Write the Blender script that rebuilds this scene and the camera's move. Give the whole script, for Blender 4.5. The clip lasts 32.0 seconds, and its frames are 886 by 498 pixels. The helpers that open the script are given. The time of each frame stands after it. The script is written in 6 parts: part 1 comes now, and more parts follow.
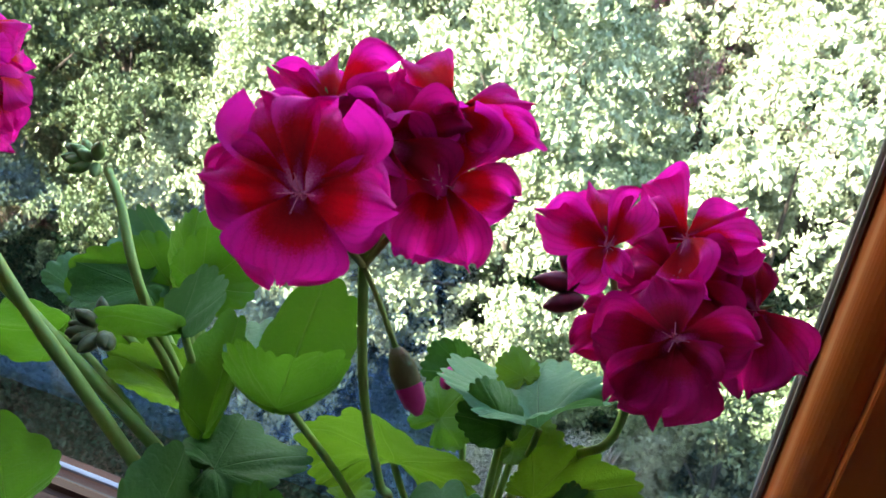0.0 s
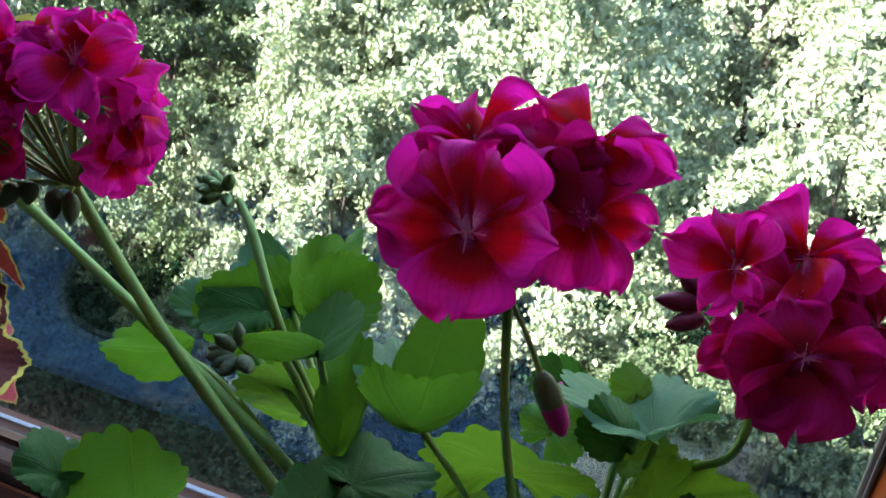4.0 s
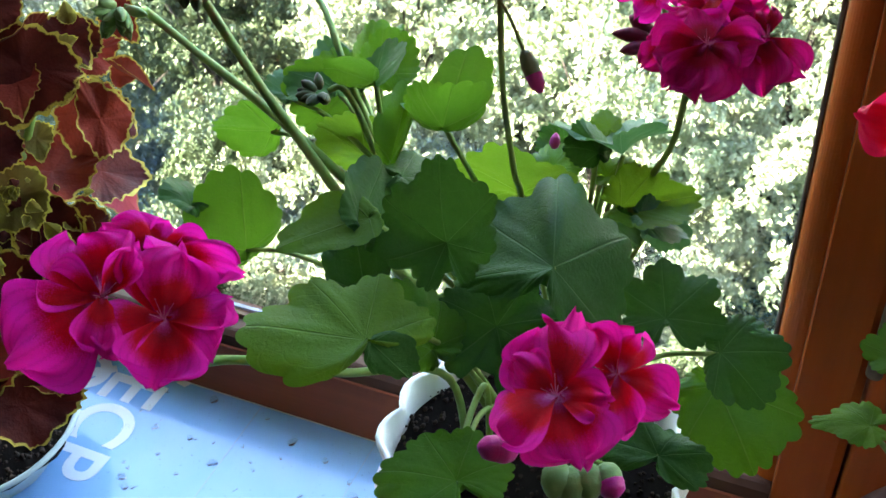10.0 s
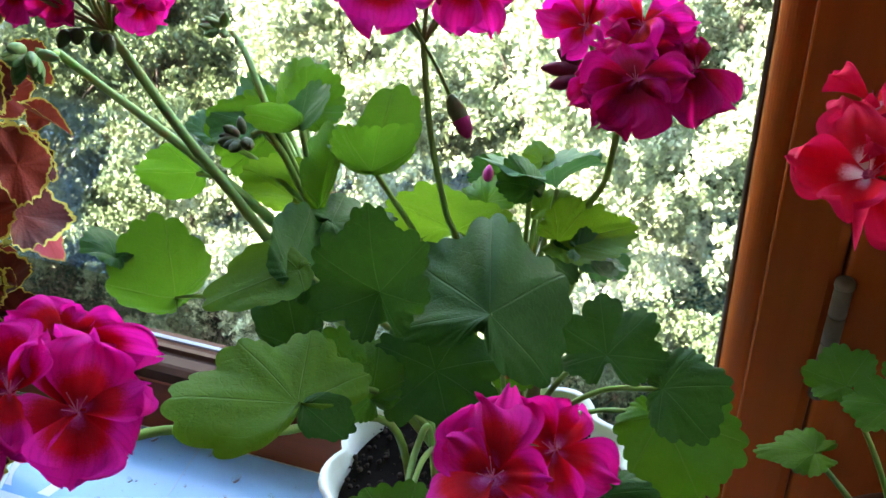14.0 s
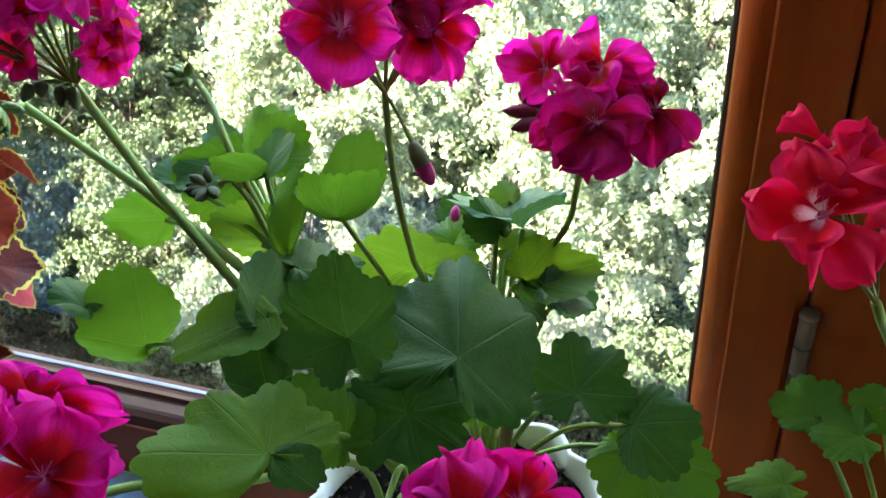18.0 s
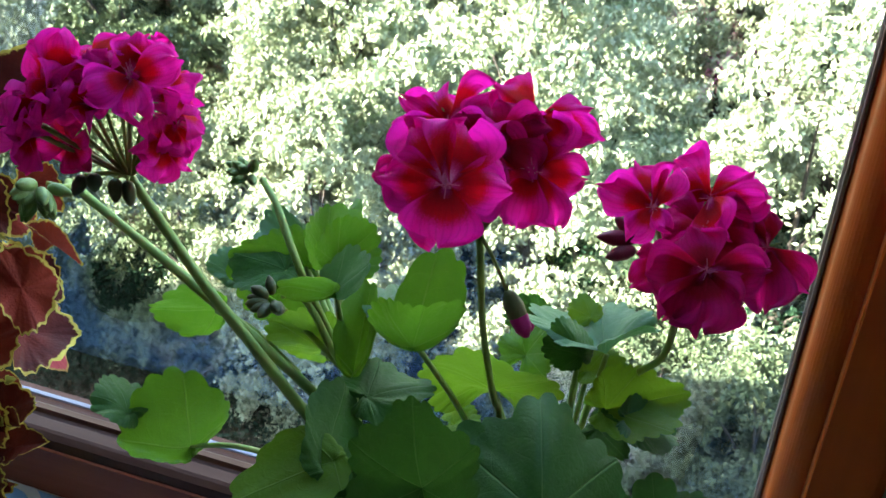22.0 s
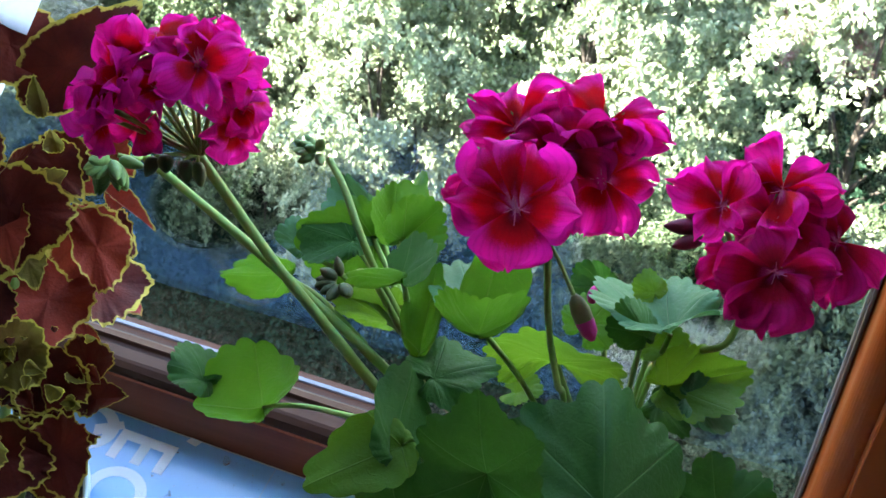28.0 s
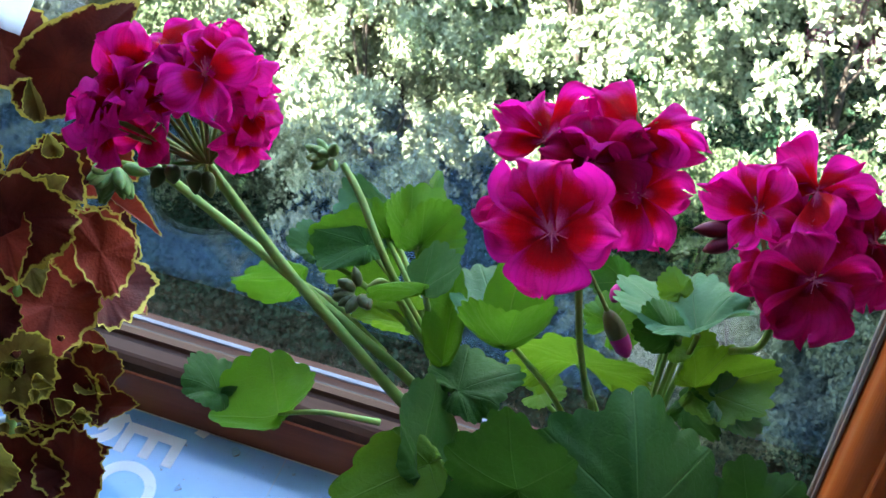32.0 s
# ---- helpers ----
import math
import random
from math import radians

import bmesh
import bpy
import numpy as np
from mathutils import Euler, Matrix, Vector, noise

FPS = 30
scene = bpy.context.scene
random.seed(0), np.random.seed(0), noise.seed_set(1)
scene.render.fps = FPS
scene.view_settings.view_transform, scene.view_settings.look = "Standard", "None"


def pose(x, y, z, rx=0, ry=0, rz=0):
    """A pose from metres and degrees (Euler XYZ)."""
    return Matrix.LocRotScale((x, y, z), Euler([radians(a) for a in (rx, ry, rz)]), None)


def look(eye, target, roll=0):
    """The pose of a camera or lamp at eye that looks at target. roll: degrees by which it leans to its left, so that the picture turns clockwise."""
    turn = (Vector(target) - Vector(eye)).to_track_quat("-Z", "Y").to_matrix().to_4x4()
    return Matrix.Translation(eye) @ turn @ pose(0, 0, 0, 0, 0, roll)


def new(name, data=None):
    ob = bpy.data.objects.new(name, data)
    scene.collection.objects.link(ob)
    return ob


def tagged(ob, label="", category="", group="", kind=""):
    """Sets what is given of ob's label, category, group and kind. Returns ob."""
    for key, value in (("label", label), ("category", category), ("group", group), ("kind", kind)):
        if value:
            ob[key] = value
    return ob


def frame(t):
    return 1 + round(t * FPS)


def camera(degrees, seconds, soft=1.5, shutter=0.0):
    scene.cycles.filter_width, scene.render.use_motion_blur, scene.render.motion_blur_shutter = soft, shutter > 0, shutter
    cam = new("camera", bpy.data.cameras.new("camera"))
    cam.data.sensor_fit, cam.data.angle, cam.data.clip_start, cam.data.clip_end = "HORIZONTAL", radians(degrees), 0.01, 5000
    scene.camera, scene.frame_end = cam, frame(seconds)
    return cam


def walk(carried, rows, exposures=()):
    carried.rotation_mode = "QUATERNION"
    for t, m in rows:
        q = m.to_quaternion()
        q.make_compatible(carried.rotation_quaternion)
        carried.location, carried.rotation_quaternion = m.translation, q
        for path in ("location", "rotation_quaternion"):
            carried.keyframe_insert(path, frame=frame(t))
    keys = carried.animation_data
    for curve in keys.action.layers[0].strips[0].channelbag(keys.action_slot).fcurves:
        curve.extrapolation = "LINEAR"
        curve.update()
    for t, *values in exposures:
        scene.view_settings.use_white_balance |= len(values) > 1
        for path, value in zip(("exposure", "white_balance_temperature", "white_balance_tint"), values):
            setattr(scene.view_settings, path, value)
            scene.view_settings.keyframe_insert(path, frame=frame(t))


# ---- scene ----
cam = camera(46.39, 32.0)
cam.data.dof.use_dof, cam.data.dof.focus_distance, cam.data.dof.aperture_fstop = True, 0.50, 54.0
PATH = [
    (0, pose(0.2171, -0.3538, 0.6709, 50.35, -2.43, 21.88)),
    (0.5, pose(0.1896, -0.3583, 0.6726, 50.69, -2.93, 22.24)),
    (1, pose(0.1644, -0.3584, 0.6778, 50.53, -2.82, 21.62)),
    (1.5, pose(0.1537, -0.3548, 0.6776, 50.73, -2.51, 20.82)),
    (2, pose(0.1521, -0.3590, 0.6797, 50.95, -1.57, 19.52)),
    (2.5, pose(0.1777, -0.3684, 0.6974, 50.15, -0.84, 20.92)),
    (3, pose(0.1967, -0.3678, 0.6877, 49.41, 0.57, 22.92)),
    (3.5, pose(0.1884, -0.3631, 0.6862, 49.52, 0.23, 22.87)),
    (5.5, pose(0.2194, -0.4281, 0.6819, 52.99, -1.87, 25.06)),
    (6, pose(0.2284, -0.4472, 0.6739, 52.32, -1.80, 26.04)),
    (6.5, pose(0.2318, -0.4884, 0.6788, 51.89, -1.86, 26.36)),
    (7, pose(0.2564, -0.5101, 0.6839, 51.65, -0.35, 27.42)),
    (7.5, pose(0.2641, -0.5272, 0.6884, 51.57, -0.15, 27.60)),
    (8, pose(0.2707, -0.5422, 0.6901, 51.06, 0.92, 26.07)),
    (8.5, pose(0.2801, -0.5497, 0.6927, 50.82, 2.23, 25.02)),
    (9, pose(0.2810, -0.5549, 0.6874, 50.54, 3.03, 24.51)),
    (9.5, pose(0.2805, -0.5549, 0.6885, 50.38, 3.21, 24.15)),
    (10, pose(0.2808, -0.5514, 0.6891, 50.38, 3.20, 23.77)),
    (10.5, pose(0.2831, -0.5545, 0.6942, 50.32, 3.22, 23.59)),
    (11, pose(0.2831, -0.5508, 0.6941, 50.20, 3.28, 23.24)),
    (11.5, pose(0.2820, -0.5462, 0.6940, 50.12, 3.20, 22.84)),
    (12, pose(0.2802, -0.5395, 0.6951, 50.06, 3.23, 22.47)),
    (12.5, pose(0.2811, -0.5278, 0.6980, 50.01, 2.82, 20.89)),
    (13, pose(0.2835, -0.5283, 0.7038, 49.79, 2.81, 20.29)),
    (13.5, pose(0.2792, -0.5255, 0.6997, 49.78, 2.93, 20.16)),
    (14, pose(0.2773, -0.5239, 0.6996, 49.84, 3.17, 19.93)),
    (14.5, pose(0.2755, -0.5240, 0.7002, 49.99, 3.33, 19.72)),
    (16.5, pose(0.2749, -0.5239, 0.7017, 49.78, 3.65, 19.16)),
    (17, pose(0.2763, -0.5253, 0.7039, 49.84, 3.73, 18.87)),
    (17.5, pose(0.2780, -0.5226, 0.7061, 50.49, 3.73, 18.48)),
    (18, pose(0.2822, -0.5185, 0.7094, 51.02, 3.59, 18.05)),
    (18.5, pose(0.2780, -0.5135, 0.7079, 50.91, 3.27, 18.34)),
    (19, pose(0.2724, -0.5096, 0.7061, 50.84, 3.08, 18.87)),
    (19.5, pose(0.2678, -0.5012, 0.7009, 51.20, 2.70, 18.93)),
    (20, pose(0.2704, -0.4974, 0.7090, 51.46, 2.51, 18.95)),
    (20.5, pose(0.2473, -0.4829, 0.7239, 50.52, 2.95, 19.34)),
    (21, pose(0.2340, -0.4631, 0.7265, 50.52, 2.33, 19.80)),
    (21.5, pose(0.2287, -0.4570, 0.7371, 50.19, 2.06, 19.93)),
    (22, pose(0.2232, -0.4530, 0.7415, 49.61, 1.69, 20.18)),
    (22.5, pose(0.2283, -0.4546, 0.7576, 48.62, 1.54, 20.84)),
    (23, pose(0.2278, -0.4581, 0.7595, 47.76, 0.98, 21.17)),
    (23.5, pose(0.2302, -0.4536, 0.7674, 46.90, 0.91, 21.60)),
    (24, pose(0.2288, -0.4462, 0.7770, 46.37, 1.38, 22.19)),
    (24.5, pose(0.2299, -0.4547, 0.7959, 46.20, 1.61, 23.01)),
    (25, pose(0.2282, -0.4508, 0.7945, 45.98, 1.58, 23.01)),
    (25.5, pose(0.2194, -0.4489, 0.7981, 45.90, 2.21, 23.43)),
    (27.5, pose(0.2149, -0.4301, 0.7877, 43.89, 3.85, 22.67)),
    (28, pose(0.2088, -0.4229, 0.7817, 42.86, 3.63, 22.72)),
    (28.5, pose(0.2101, -0.4160, 0.7776, 42.51, 3.66, 22.57)),
    (29, pose(0.2090, -0.4125, 0.7749, 42.28, 3.42, 22.88)),
    (29.5, pose(0.1983, -0.3995, 0.7792, 42.17, 3.48, 22.79)),
    (30, pose(0.1924, -0.3878, 0.7751, 41.64, 3.70, 22.32)),
    (30.5, pose(0.1977, -0.3918, 0.7835, 41.24, 4.12, 21.86)),
    (31, pose(0.1993, -0.3956, 0.7836, 40.82, 4.27, 21.59)),
    (31.5, pose(0.1949, -0.4047, 0.7880, 40.62, 4.29, 21.60)),
    (32, pose(0.1842, -0.4008, 0.7869, 40.28, 4.15, 21.27)),
]


EXPOSURES = [(0.0, 4.5, 7300), (1.0, 4.3, 6900), (2.0, 4.0, 6600), (3.0, 4.0, 6700), (3.5, 4.0, 6700), (6.0, 4.35, 7000), (7.0, 4.6, 7100), (9.0, 4.9, 7400), (14.0, 5.0, 7800), (20.0, 4.80, 7700), (21.0, 4.52, 7400),
             (22.5, 4.5, 7000), (25.0, 4.48, 6800), (28.0, 4.75, 6850), (30.0, 4.70, 6900), (32.0, 4.76, 6950)]
walk(cam, PATH, exposures=[(t, e, k, 10) for t, e, k in EXPOSURES])

# ---- light ----
SUN_AZ, SUN_EL = radians(235), radians(42)      # from behind the house, over its roof
world = bpy.data.worlds.new("sky")
scene.world = world
world.use_nodes = True
wn = world.node_tree.nodes
sky = wn.new("ShaderNodeTexSky")
sky.sky_type, sky.sun_disc = "NISHITA", False
sky.sun_elevation, sky.sun_rotation = SUN_EL, SUN_AZ
wn["Background"].inputs[1].default_value = 0.11
world.node_tree.links.new(sky.outputs[0], wn["Background"].inputs[0])
sun_dir = Vector((math.sin(SUN_AZ) * math.cos(SUN_EL), math.cos(SUN_AZ) * math.cos(SUN_EL), math.sin(SUN_EL)))
sun = new("sun", bpy.data.lights.new("sun", "SUN"))
sun.data.energy, sun.data.angle, sun.data.color = 4.0, radians(0.5), (1.0, 0.965, 0.91)
sun.matrix_world = look(sun_dir * 40, (0, 0, 0))


# ---- materials ----
class Nodes:
    """A small builder for node materials."""

    def __init__(self, name):
        self.mat = bpy.data.materials.new(name)
        self.mat.use_nodes = True
        self.tree = self.mat.node_tree
        self.bsdf = self.tree.nodes["Principled BSDF"]
        self.out = self.tree.nodes["Material Output"]

    def add(self, kind, **inputs):
        node = self.tree.nodes.new(kind)
        for key, value in inputs.items():
            self.put(node, key, value)
        return node

    def put(self, node, key, value):
        socket = node.inputs[int(key[1:])] if key[0] == "i" and key[1:].isdigit() else node.inputs[key.replace("_", " ")]
        if hasattr(value, "is_output"):
            self.tree.links.new(value, socket)
        else:
            socket.default_value = value

    def noise(self, scale, detail=3.0, rough=0.55, coords=None, stretch=None):
        tex = self.add("ShaderNodeTexNoise", Scale=scale, Detail=detail, Roughness=rough)
        at = coords or self.add("ShaderNodeTexCoord").outputs["Object"]
        if stretch:
            mapping = self.add("ShaderNodeMapping", Vector=at, Scale=stretch)
            at = mapping.outputs[0]
        self.tree.links.new(at, tex.inputs["Vector"])
        return tex.outputs["Fac"]

    def ramp(self, fac, stops):
        node = self.add("ShaderNodeValToRGB", Fac=fac)
        els = node.color_ramp.elements
        while len(els) < len(stops):
            els.new(0.5)
        for el, (pos, col) in zip(els, stops):
            el.position = pos
            el.color = (*col, 1) if len(col) == 3 else col
        return node.outputs[0]

    def mix(self, fac, a, b, mode="MIX"):
        node = self.tree.nodes.new("ShaderNodeMix")
        node.data_type, node.blend_type = "RGBA", mode
        for idx, value in ((0, fac), (6, a), (7, b)):
            if hasattr(value, "is_output"):
                self.tree.links.new(value, node.inputs[idx])
            else:
                node.inputs[idx].default_value = value if idx == 0 else (*value, 1)
        return node.outputs[2]

    def math(self, op, a, b=0.0, clamp=False):
        node = self.tree.nodes.new("ShaderNodeMath")
        node.operation, node.use_clamp = op, clamp
        for idx, value in ((0, a), (1, b)):
            if hasattr(value, "is_output"):
                self.tree.links.new(value, node.inputs[idx])
            else:
                node.inputs[idx].default_value = value
        return node.outputs[0]

    def bump(self, height, strength=0.3, distance=0.001):
        node = self.add("ShaderNodeBump", Height=height, Strength=strength, Distance=distance)
        self.tree.links.new(node.outputs[0], self.bsdf.inputs["Normal"])
        return node.outputs[0]

    def base(self, color, rough=0.5, metal=0.0, spec=0.5):
        self.put(self.bsdf, "Base_Color", color if hasattr(color, "is_output") else (*color, 1))
        self.put(self.bsdf, "Roughness", rough)
        self.put(self.bsdf, "Metallic", metal)
        self.put(self.bsdf, "Specular_IOR_Level", spec)
        return self

    def translucent(self, color, amount, normal=None):
        t = self.add("ShaderNodeBsdfTranslucent", Color=color if hasattr(color, "is_output") else (*color, 1))
        m = self.add("ShaderNodeMixShader", i0=amount, i1=self.bsdf.outputs[0], i2=t.outputs[0])
        if normal is not None:
            self.tree.links.new(normal, t.inputs["Normal"])
        self.tree.links.new(m.outputs[0], self.out.inputs["Surface"])
        return self


def plain(name, color, rough=0.5, vary=0.15, scale=30.0, metal=0.0, bump=0.15, spec=0.5):
    n = Nodes(name)
    big, fine = n.noise(scale * 0.2, 4), n.noise(scale * 3, 3)
    dark, light = [c * (1 - vary) for c in color], [min(1, c * (1 + vary)) for c in color]
    col = n.mix(n.ramp(big, [(0.3, (0, 0, 0)), (0.7, (1, 1, 1))]), dark, light)
    col = n.mix(n.math("MULTIPLY", fine, 0.35), col, dark)
    n.base(col, n.math("ADD", n.math("MULTIPLY", fine, 0.2), rough - 0.1), metal, spec)
    n.bump(fine, bump, 0.0006)
    return n.mat


def wood(name, color, stretch, rough=0.35):
    n = Nodes(name)
    grain = n.noise(9, 6, 0.7, stretch=stretch)
    fine = n.noise(60, 4, 0.6, stretch=stretch)
    blot = n.noise(6, 3)
    dark, light = [c * 0.55 for c in color], [min(1, c * 1.35) for c in color]
    col = n.mix(n.ramp(grain, [(0.3, (0, 0, 0)), (0.7, (1, 1, 1))]), dark, light)
    col = n.mix(n.math("MULTIPLY", fine, 0.5), col, dark)
    col = n.mix(n.ramp(blot, [(0.55, (0, 0, 0)), (0.8, (0.6, 0.6, 0.6))]), col, [c * 0.8 for c in color])
    n.base(col, n.math("ADD", n.math("MULTIPLY", fine, 0.25), rough - 0.08), 0, 0.09)
    n.bump(fine, 0.25, 0.0008)
    return n.mat


WOOD_V = wood("varnished_wood_upright", (0.36, 0.072, 0.012), (1, 1, 0.06), 0.45)
WOOD_H = wood("varnished_wood_level", (0.26, 0.066, 0.030), (0.06, 1, 1), 0.60)
WOOD_WORN = wood("worn_dark_wood", (0.080, 0.034, 0.022), (0.06, 1, 1), 0.55)
WOOD_DARK = wood("dark_wood_groove", (0.05, 0.022, 0.015), (0.06, 1, 1), 0.5)
SPACER = plain("aluminium_spacer", (0.17, 0.18, 0.21), 0.5, 0.2, 80, 0.5)
SEAL = plain("grey_brown_seal", (0.12, 0.09, 0.075), 0.6)
RUBBER = plain("black_gasket", (0.02, 0.018, 0.016), 0.6)
STEEL = plain("aged_hinge_steel", (0.16, 0.115, 0.08), 0.45, 0.3, 120, 0.6)
WHITE_WALL = plain("pale_plaster", (0.74, 0.70, 0.64), 0.9, 0.06, 10)
FLOOR = wood("oak_floorboards", (0.30, 0.19, 0.11), (0.06, 1, 1), 0.5)
FACADE = plain("facade_plaster", (0.55, 0.52, 0.47), 0.9, 0.12, 3)
SILL_WHITE = plain("painted_sill", (0.72, 0.70, 0.66), 0.5, 0.08, 20)


def board_material():
    n = Nodes("blue_film")
    big, mid, fine = n.noise(5, 3), n.noise(26, 4), n.noise(240, 2)
    col = n.mix(n.ramp(big, [(0.35, (0, 0, 0)), (0.65, (1, 1, 1))]), (0.20, 0.45, 0.80), (0.30, 0.55, 0.86))
    col = n.mix(n.math("MULTIPLY", mid, 0.3), col, (0.42, 0.63, 0.88))
    col = n.mix(n.ramp(fine, [(0.66, (0, 0, 0)), (0.74, (0.4, 0.4, 0.4))]), col, (0.12, 0.20, 0.34))
    n.base(col, n.math("ADD", n.math("MULTIPLY", mid, 0.10), 0.07))
    n.bump(mid, 0.12, 0.002)
    return n.mat


BOARD = board_material()
INK_WHITE = plain("white_print", (0.80, 0.83, 0.88), 0.35, 0.06, 40)
INK_PALE = plain("pale_blue_print", (0.30, 0.46, 0.70), 0.3, 0.06, 40)


def glass_material():
    n = Nodes("window_glass")
    clear = n.add("ShaderNodeBsdfTransparent", Color=(0.97, 0.98, 0.97, 1))
    gloss = n.add("ShaderNodeBsdfGlossy", Color=(1, 1, 1, 1), Roughness=0.01)
    edge = n.add("ShaderNodeLayerWeight", Blend=0.5).outputs["Facing"]
    fres = n.math("ADD", n.math("MULTIPLY", n.math("POWER", edge, 5.0), 0.96), 0.04)
    m = n.add("ShaderNodeMixShader", i0=fres, i1=clear.outputs[0], i2=gloss.outputs[0])
    n.tree.links.new(m.outputs[0], n.out.inputs["Surface"])
    return n.mat


GLASS = glass_material()


# ---- building helpers ----
PLACE = {}


def link(name, mesh, parent=None, place=None, label=""):
    """An object with its pose in the world, under a thing or part where one is given."""
    ob = new(name, mesh)
    place = place or Matrix.Identity(4)
    PLACE[ob] = place
    if parent is not None:
        ob.parent = parent
        ob.matrix_parent_inverse = PLACE[parent].inverted()
    ob.matrix_basis = place
    if label:
        tagged(ob, label)
    return ob


def thing(name, base, label, category, group="", kind=""):
    return tagged(link(name, None, None, Matrix.Translation(base)), label, category, group, kind)


def mesh_of(name, bm, material, smooth=True):
    me = bpy.data.meshes.new(name)
    bm.to_mesh(me)
    bm.free()
    me.materials.append(material)
    if smooth:
        me.shade_smooth()
    return me


def part(name, bm, material, parent, label="", smooth=True):
    return link(name, mesh_of(name, bm, material, smooth), parent, None, label)


def box(bm, lo, hi, bevel=0.0):
    made = bmesh.ops.create_cube(bm, size=1)
    verts = made["verts"]
    for v in verts:
        v.co = Vector([l + (h - l) * (c + 0.5) for l, h, c in zip(lo, hi, v.co)])
    if bevel:
        edges = {e for v in verts for e in v.link_edges}
        bmesh.ops.bevel(bm, geom=list(edges), offset=bevel, segments=2, affect="EDGES", profile=0.6)
    return bm


def boxed(lo, hi, bevel=0.0):
    return box(bmesh.new(), lo, hi, bevel)


def extruded(profile, place, length):
    """A closed profile (list of 2D points) drawn along a line: place maps (a, b, along) into the world."""
    bm = bmesh.new()
    ends = [[bm.verts.new(place(a, b, s)) for a, b in profile] for s in length]
    for i in range(len(profile)):
        j = (i + 1) % len(profile)
        bm.faces.new((ends[0][i], ends[0][j], ends[1][j], ends[1][i]))
    bm.faces.new(ends[0])
    bm.faces.new(ends[1])
    bmesh.ops.recalc_face_normals(bm, faces=bm.faces)
    return bm


def spline(points, steps=6):
    """A smooth line through the points."""
    pts = [Vector(p) for p in points]
    pts = [pts[0] * 2 - pts[1]] + pts + [pts[-1] * 2 - pts[-2]]
    out = []
    for i in range(1, len(pts) - 2):
        a, b, c, d = pts[i - 1:i + 3]
        for k in range(steps):
            t = k / steps
            out.append(0.5 * (2 * b + (c - a) * t + (2 * a - 5 * b + 4 * c - d) * t * t + (3 * b - a - 3 * c + d) * t ** 3))
    out.append(pts[-2])
    return out


def tube(bm, points, radii, sides=8, steps=6, wobble=0.0):
    line = spline(points, steps)
    n = len(line)
    ref = Vector((0.3, 0.2, 0.9))
    rings = []
    for i, p in enumerate(line):
        way = (line[min(i + 1, n - 1)] - line[max(i - 1, 0)]).normalized()
        a = way.cross(ref)
        if a.length < 1e-3:
            a = way.cross(Vector((1, 0, 0)))
        a.normalize()
        b = way.cross(a)
        f = i / (n - 1) * (len(radii) - 1)
        k = min(int(f), len(radii) - 2)
        r = radii[k] + (radii[k + 1] - radii[k]) * (f - k)
        r *= 1 + wobble * noise.noise(p * 90)
        rings.append([bm.verts.new(p + (a * math.cos(t) + b * math.sin(t)) * r) for t in [2 * math.pi * s / sides for s in range(sides)]])
    for r0, r1 in zip(rings, rings[1:]):
        for s in range(sides):
            bm.faces.new((r0[s], r0[(s + 1) % sides], r1[(s + 1) % sides], r1[s]))
    bm.faces.new(rings[0][::-1])
    bm.faces.new(rings[-1])
    return bm


def lathe(profile, sides=48, wave=None):
    """A turned form: profile of (radius, height); wave(angle, index) scales the radius."""
    bm = bmesh.new()
    rings = []
    for k, (r, z) in enumerate(profile):
        ring = []
        for s in range(sides):
            t = 2 * math.pi * s / sides
            f = wave(t, k) if wave else 1
            ring.append(bm.verts.new((r * f * math.cos(t), r * f * math.sin(t), z)))
        rings.append(ring)
    for a, b in zip(rings, rings[1:]):
        for s in range(sides):
            bm.faces.new((a[s], a[(s + 1) % sides], b[(s + 1) % sides], b[s]))
    bm.faces.new(rings[0][::-1])
    bm.faces.new(rings[-1])
    bmesh.ops.recalc_face_normals(bm, faces=bm.faces)
    return bm


# ---- window, sill, room ----
GLASS_L, GLASS_R, GLASS_B, GLASS_T = -0.66, 0.2600, 0.0492, 1.25
FRONT = -0.058


